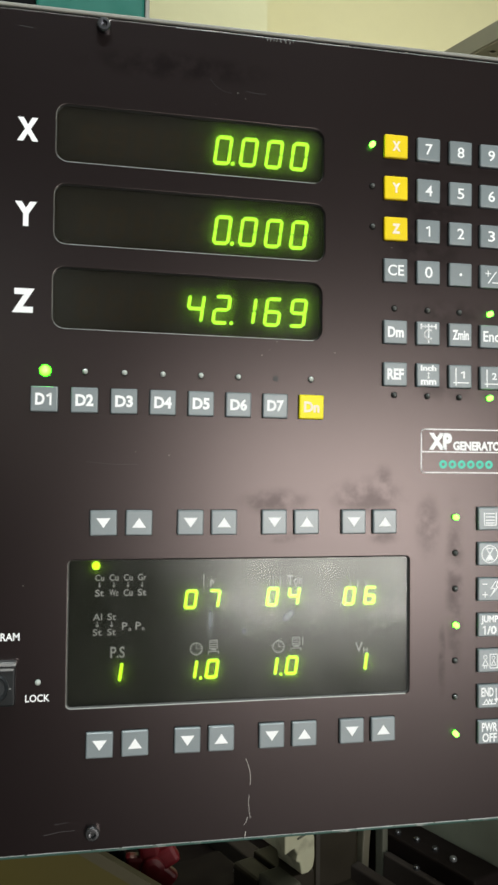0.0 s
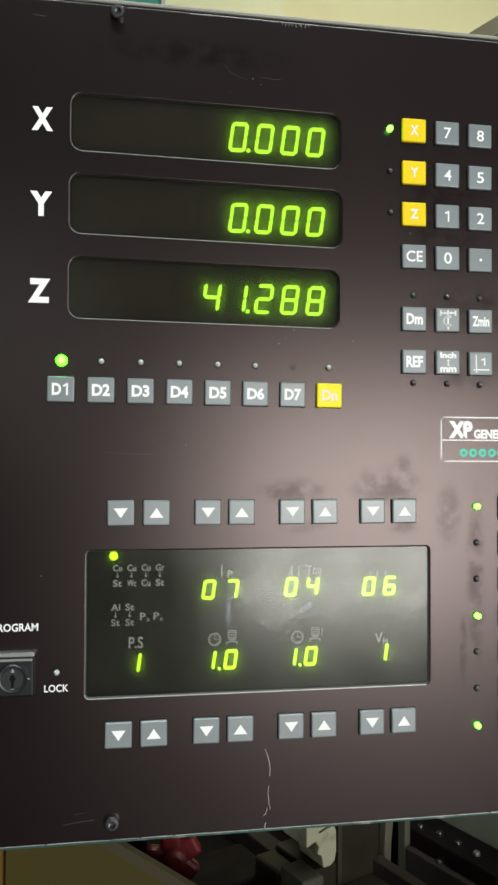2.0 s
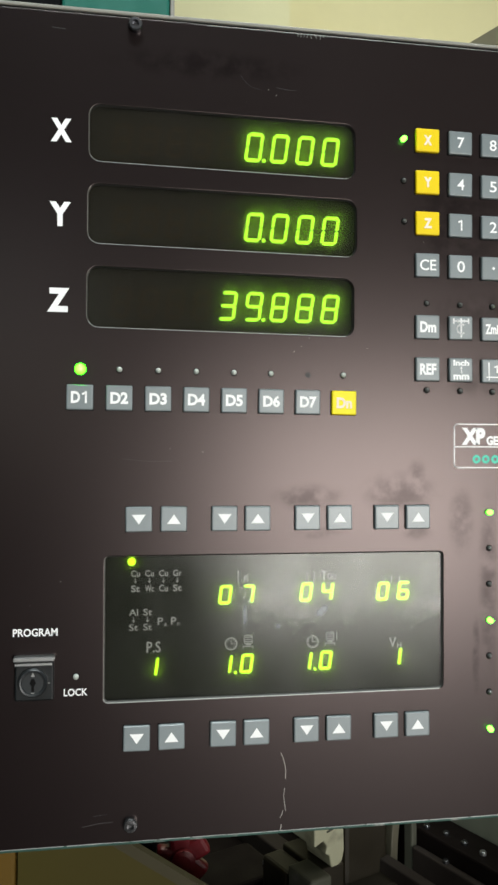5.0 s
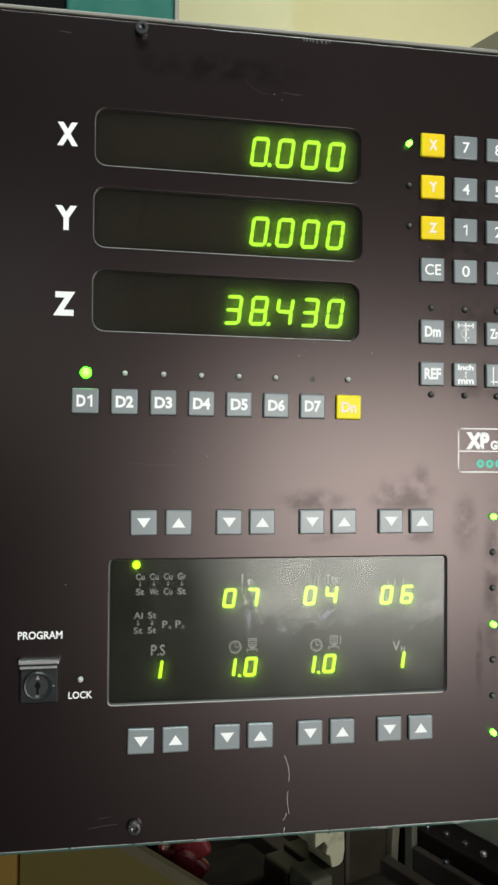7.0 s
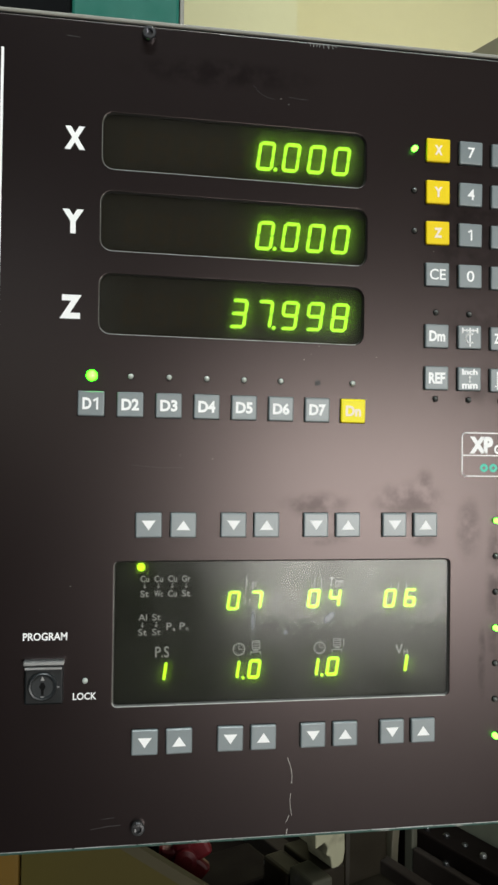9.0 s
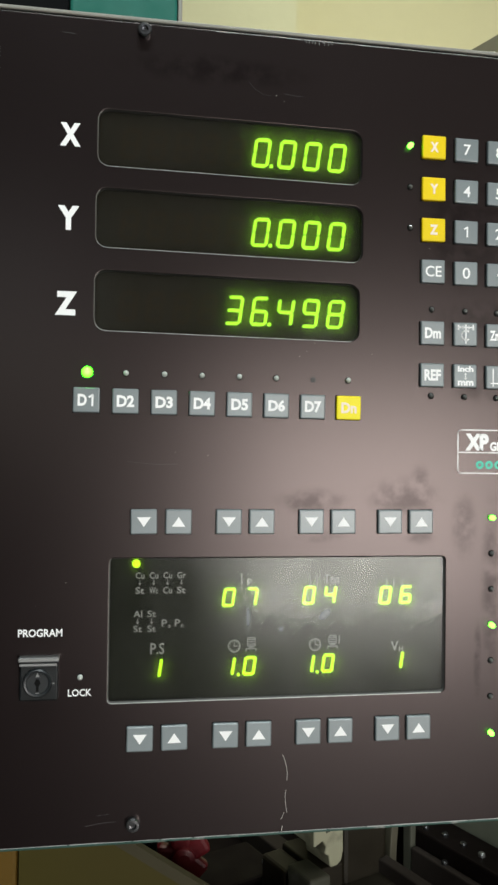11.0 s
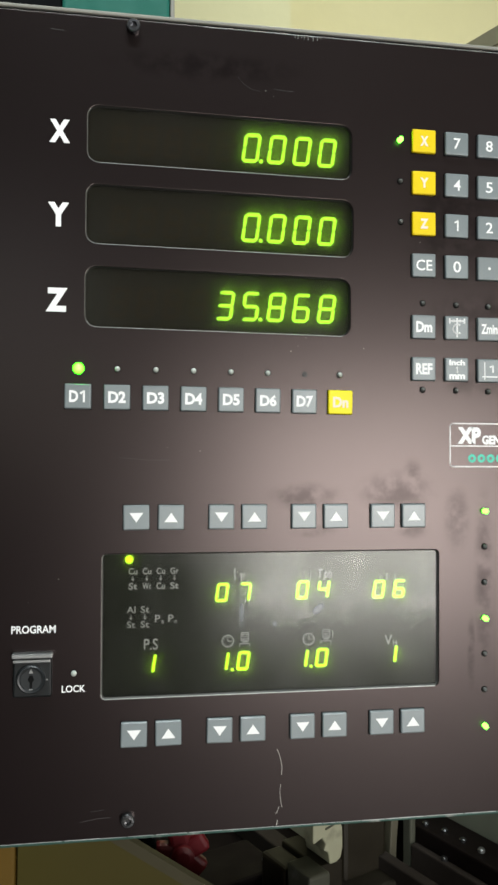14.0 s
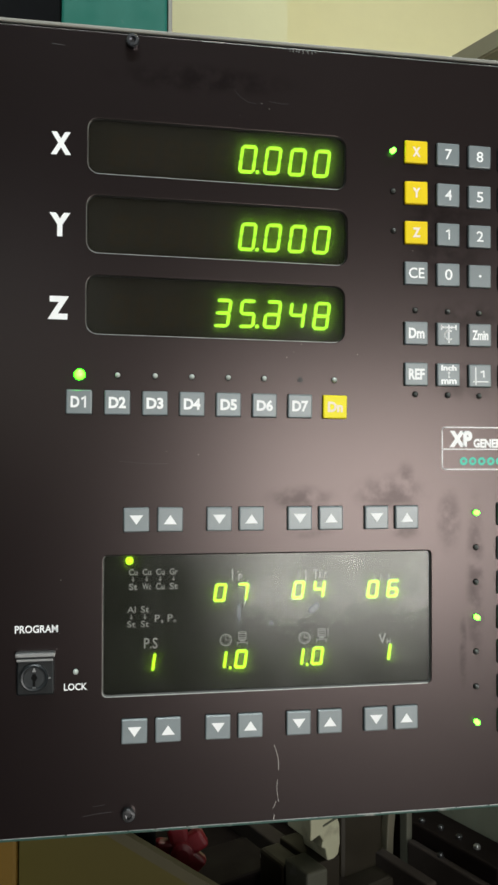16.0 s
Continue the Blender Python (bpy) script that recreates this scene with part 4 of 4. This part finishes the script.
def uprism(pts, v0, v1, bevel=0.0015):
    """A profile in u, z on the machine's axes with a thickness from v0 (back) to v1 (front), its edges rounded."""
    bm = bmesh.new()
    prism(bm, pts, -v1, -v0)
    bmesh.ops.recalc_face_normals(bm, faces=bm.faces)
    bmesh.ops.bevel(bm, geom=list(bm.edges), offset=bevel, segments=2, affect="EDGES", profile=0.5)
    bmesh.ops.transform(bm, matrix=MACH, verts=bm.verts)
    return bm


bracket = machine_thing("cream_bracket", "worn cream painted cast bracket on the work table", "bracket",
                        [("base_block", BROWN, [(-0.0155, 0.012, -0.07, -0.021, 0.862, 0.926, 0.004)], "brown base block with shade in its colour"),
                         ("base_block", GREEN_GREY, [(-0.0155, 0.012, -0.02, 0.022, 0.862, 0.936, 0.003)], "green-grey base block"),
                         ("foot", BROWN, [(0.0125, 0.046, -0.07, 0.0, 0.862, 0.9305, 0.002)], "dark foot with shade in its colour")])
part("upright", at_world(uprism([(0.004, 0.957), (0.016, 0.961), (0.021, 0.954), (0.0185, 0.947), (0.024, 0.944), (0.027, 0.9305), (0.036, 0.9305), (0.042, 0.934),
                                 (0.0445, 0.945), (0.044, 0.966), (0.0415, 0.972), (0.042, 1.12), (0.004, 1.12)], -0.042, 0.002), bracket), CREAM, bracket)
part("clamp_strip", at_world(uprism([(0.020, 0.9695), (0.0425, 0.9745), (0.0425, 0.9765), (0.020, 0.9712)], 0.0005, 0.0035, 0.0003), bracket), GREEN_GREY, bracket, "dark seam strip")
machine_thing("dark_column", "dark brown upright casting on the work table, shade in its colour", "machine part",
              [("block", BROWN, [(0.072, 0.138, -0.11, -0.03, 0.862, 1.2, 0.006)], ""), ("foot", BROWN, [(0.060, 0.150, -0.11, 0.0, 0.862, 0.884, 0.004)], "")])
post = machine_thing("steel_post", "dull beige bent steel upright on the work table", "machine part", [])
part("post", at_world(uprism([(0.151, 0.862), (0.162, 0.862), (0.164, 0.905), (0.168, 0.940), (0.168, 1.10), (0.152, 1.10), (0.156, 0.940), (0.153, 0.905)], -0.052, -0.040), post), DULL_TRIM, post)
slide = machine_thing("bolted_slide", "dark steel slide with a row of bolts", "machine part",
                      [("slide_body", SHADED_STEEL, [(0.187, 0.2365, -0.25, 0.10, 0.862, 0.920, 0.003)], ""),
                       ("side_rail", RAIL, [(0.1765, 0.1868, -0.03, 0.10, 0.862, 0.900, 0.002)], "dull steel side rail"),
                       ("end_stop", GREEN_GREY, [(0.1775, 0.1865, -0.045, -0.031, 0.862, 1.10, 0.002)], "dull beige end stop")])
bolt_me = finish(lathe(bmesh.new(), [(0.0, 0.004), (0.003, 0.004), (0.0045, 0.0028)], n=12, axis="z"), "bolt", DULL_STEEL)
bright_bolt = finish(lathe(bmesh.new(), [(0.0, 0.004), (0.003, 0.004), (0.0045, 0.0028)], n=12, axis="z"), "bolt", BRIGHT_STEEL)
for u, v, z, me in ((0.196, -0.024, 0.920, bolt_me), (0.2025, 0.001, 0.920, bolt_me), (0.2035, 0.029, 0.920, bolt_me), (0.2036, 0.056, 0.920, bright_bolt), (0.183, 0.019, 0.900, bolt_me)):
    part("bolt", me, None, slide, at=MACH @ Vector((u, -v, z)) - Vector((0.217, 0.432, 0)))
machine_thing("olive_plate", "grey-olive painted plate behind the slide", "machine part", [("plate", PALE_GREEN, [(0.237, 0.37, -0.14, 0.10, 0.862, 1.06, 0.004)], "")])
clamp = machine_thing("clamp_block", "low dark clamp block with one bolt, shade in its colour", "machine part", [("block", SHADED_STEEL, [(-0.13, 0.022, -0.16, -0.080, 0.862, 0.893, 0.004)], "")])
part("bolt", bright_bolt, None, clamp, at=MACH @ Vector((0.0116, 0.102, 0.893)) - Vector((0.217, 0.432, 0)))

# red hand knob beyond the guard
knob = tagged(new("red_knob"), "dark red plastic star knob beyond the guard", "hand knob")
knob.location = (0.0815, 0.43, 0.960)
for i in range(5):
    a = radians(60 + 72 * i)
    lobe = box(bmesh.new(), -0.0105, 0.0105, -0.007, 0.008, 0.006, 0.0285, 0.0045, 2, Matrix.Rotation(a, 4, "Y"))
    part("lobe", lobe, RED, knob)
part("hub", lathe(bmesh.new(), [(-0.014, 0.007), (-0.012, 0.012), (0.012, 0.0145)], n=20), RED, knob)
part("spindle", lathe(bmesh.new(), [(0.010, 0.005), (0.16, 0.005)], n=12), STEEL, knob, "steel spindle")

# perforated flange of the angle: two flanges with real holes
def perforated(length, width):
    holes = []
    n = int(length / 0.012)
    for i in range(n):
        for j in range(3):
            holes.append(arc(0.008 + i * 0.012, 0.010 + j * 0.010, 0.0028, 0, 324, 9))
    return [[(0, 0), (length, 0), (length, width), (0, width)]] + holes


flange = sheet(perforated(1.1, 0.04), -0.001, 0.001, 0.0002)
flange.transform(pose(-0.78, 0, -0.016, -90) @ pose(0, 0, 0))
flange.materials.append(TRAY)
part("bottom_flange", flange, None, shelf)
part("side_flange", box(bmesh.new(), -0.78, 0.32, -0.0025, -0.0002, -0.0165, 0.0, 0.0005), TRAY, shelf)
# unseen board added to block the bright wall behind the holes
part("hole_backing", box(bmesh.new(), -0.78, 0.32, 0.0005, 0.0395, -0.0135, -0.0105), DULL_TRIM, shelf, "added board that keeps the angle's holes dark")

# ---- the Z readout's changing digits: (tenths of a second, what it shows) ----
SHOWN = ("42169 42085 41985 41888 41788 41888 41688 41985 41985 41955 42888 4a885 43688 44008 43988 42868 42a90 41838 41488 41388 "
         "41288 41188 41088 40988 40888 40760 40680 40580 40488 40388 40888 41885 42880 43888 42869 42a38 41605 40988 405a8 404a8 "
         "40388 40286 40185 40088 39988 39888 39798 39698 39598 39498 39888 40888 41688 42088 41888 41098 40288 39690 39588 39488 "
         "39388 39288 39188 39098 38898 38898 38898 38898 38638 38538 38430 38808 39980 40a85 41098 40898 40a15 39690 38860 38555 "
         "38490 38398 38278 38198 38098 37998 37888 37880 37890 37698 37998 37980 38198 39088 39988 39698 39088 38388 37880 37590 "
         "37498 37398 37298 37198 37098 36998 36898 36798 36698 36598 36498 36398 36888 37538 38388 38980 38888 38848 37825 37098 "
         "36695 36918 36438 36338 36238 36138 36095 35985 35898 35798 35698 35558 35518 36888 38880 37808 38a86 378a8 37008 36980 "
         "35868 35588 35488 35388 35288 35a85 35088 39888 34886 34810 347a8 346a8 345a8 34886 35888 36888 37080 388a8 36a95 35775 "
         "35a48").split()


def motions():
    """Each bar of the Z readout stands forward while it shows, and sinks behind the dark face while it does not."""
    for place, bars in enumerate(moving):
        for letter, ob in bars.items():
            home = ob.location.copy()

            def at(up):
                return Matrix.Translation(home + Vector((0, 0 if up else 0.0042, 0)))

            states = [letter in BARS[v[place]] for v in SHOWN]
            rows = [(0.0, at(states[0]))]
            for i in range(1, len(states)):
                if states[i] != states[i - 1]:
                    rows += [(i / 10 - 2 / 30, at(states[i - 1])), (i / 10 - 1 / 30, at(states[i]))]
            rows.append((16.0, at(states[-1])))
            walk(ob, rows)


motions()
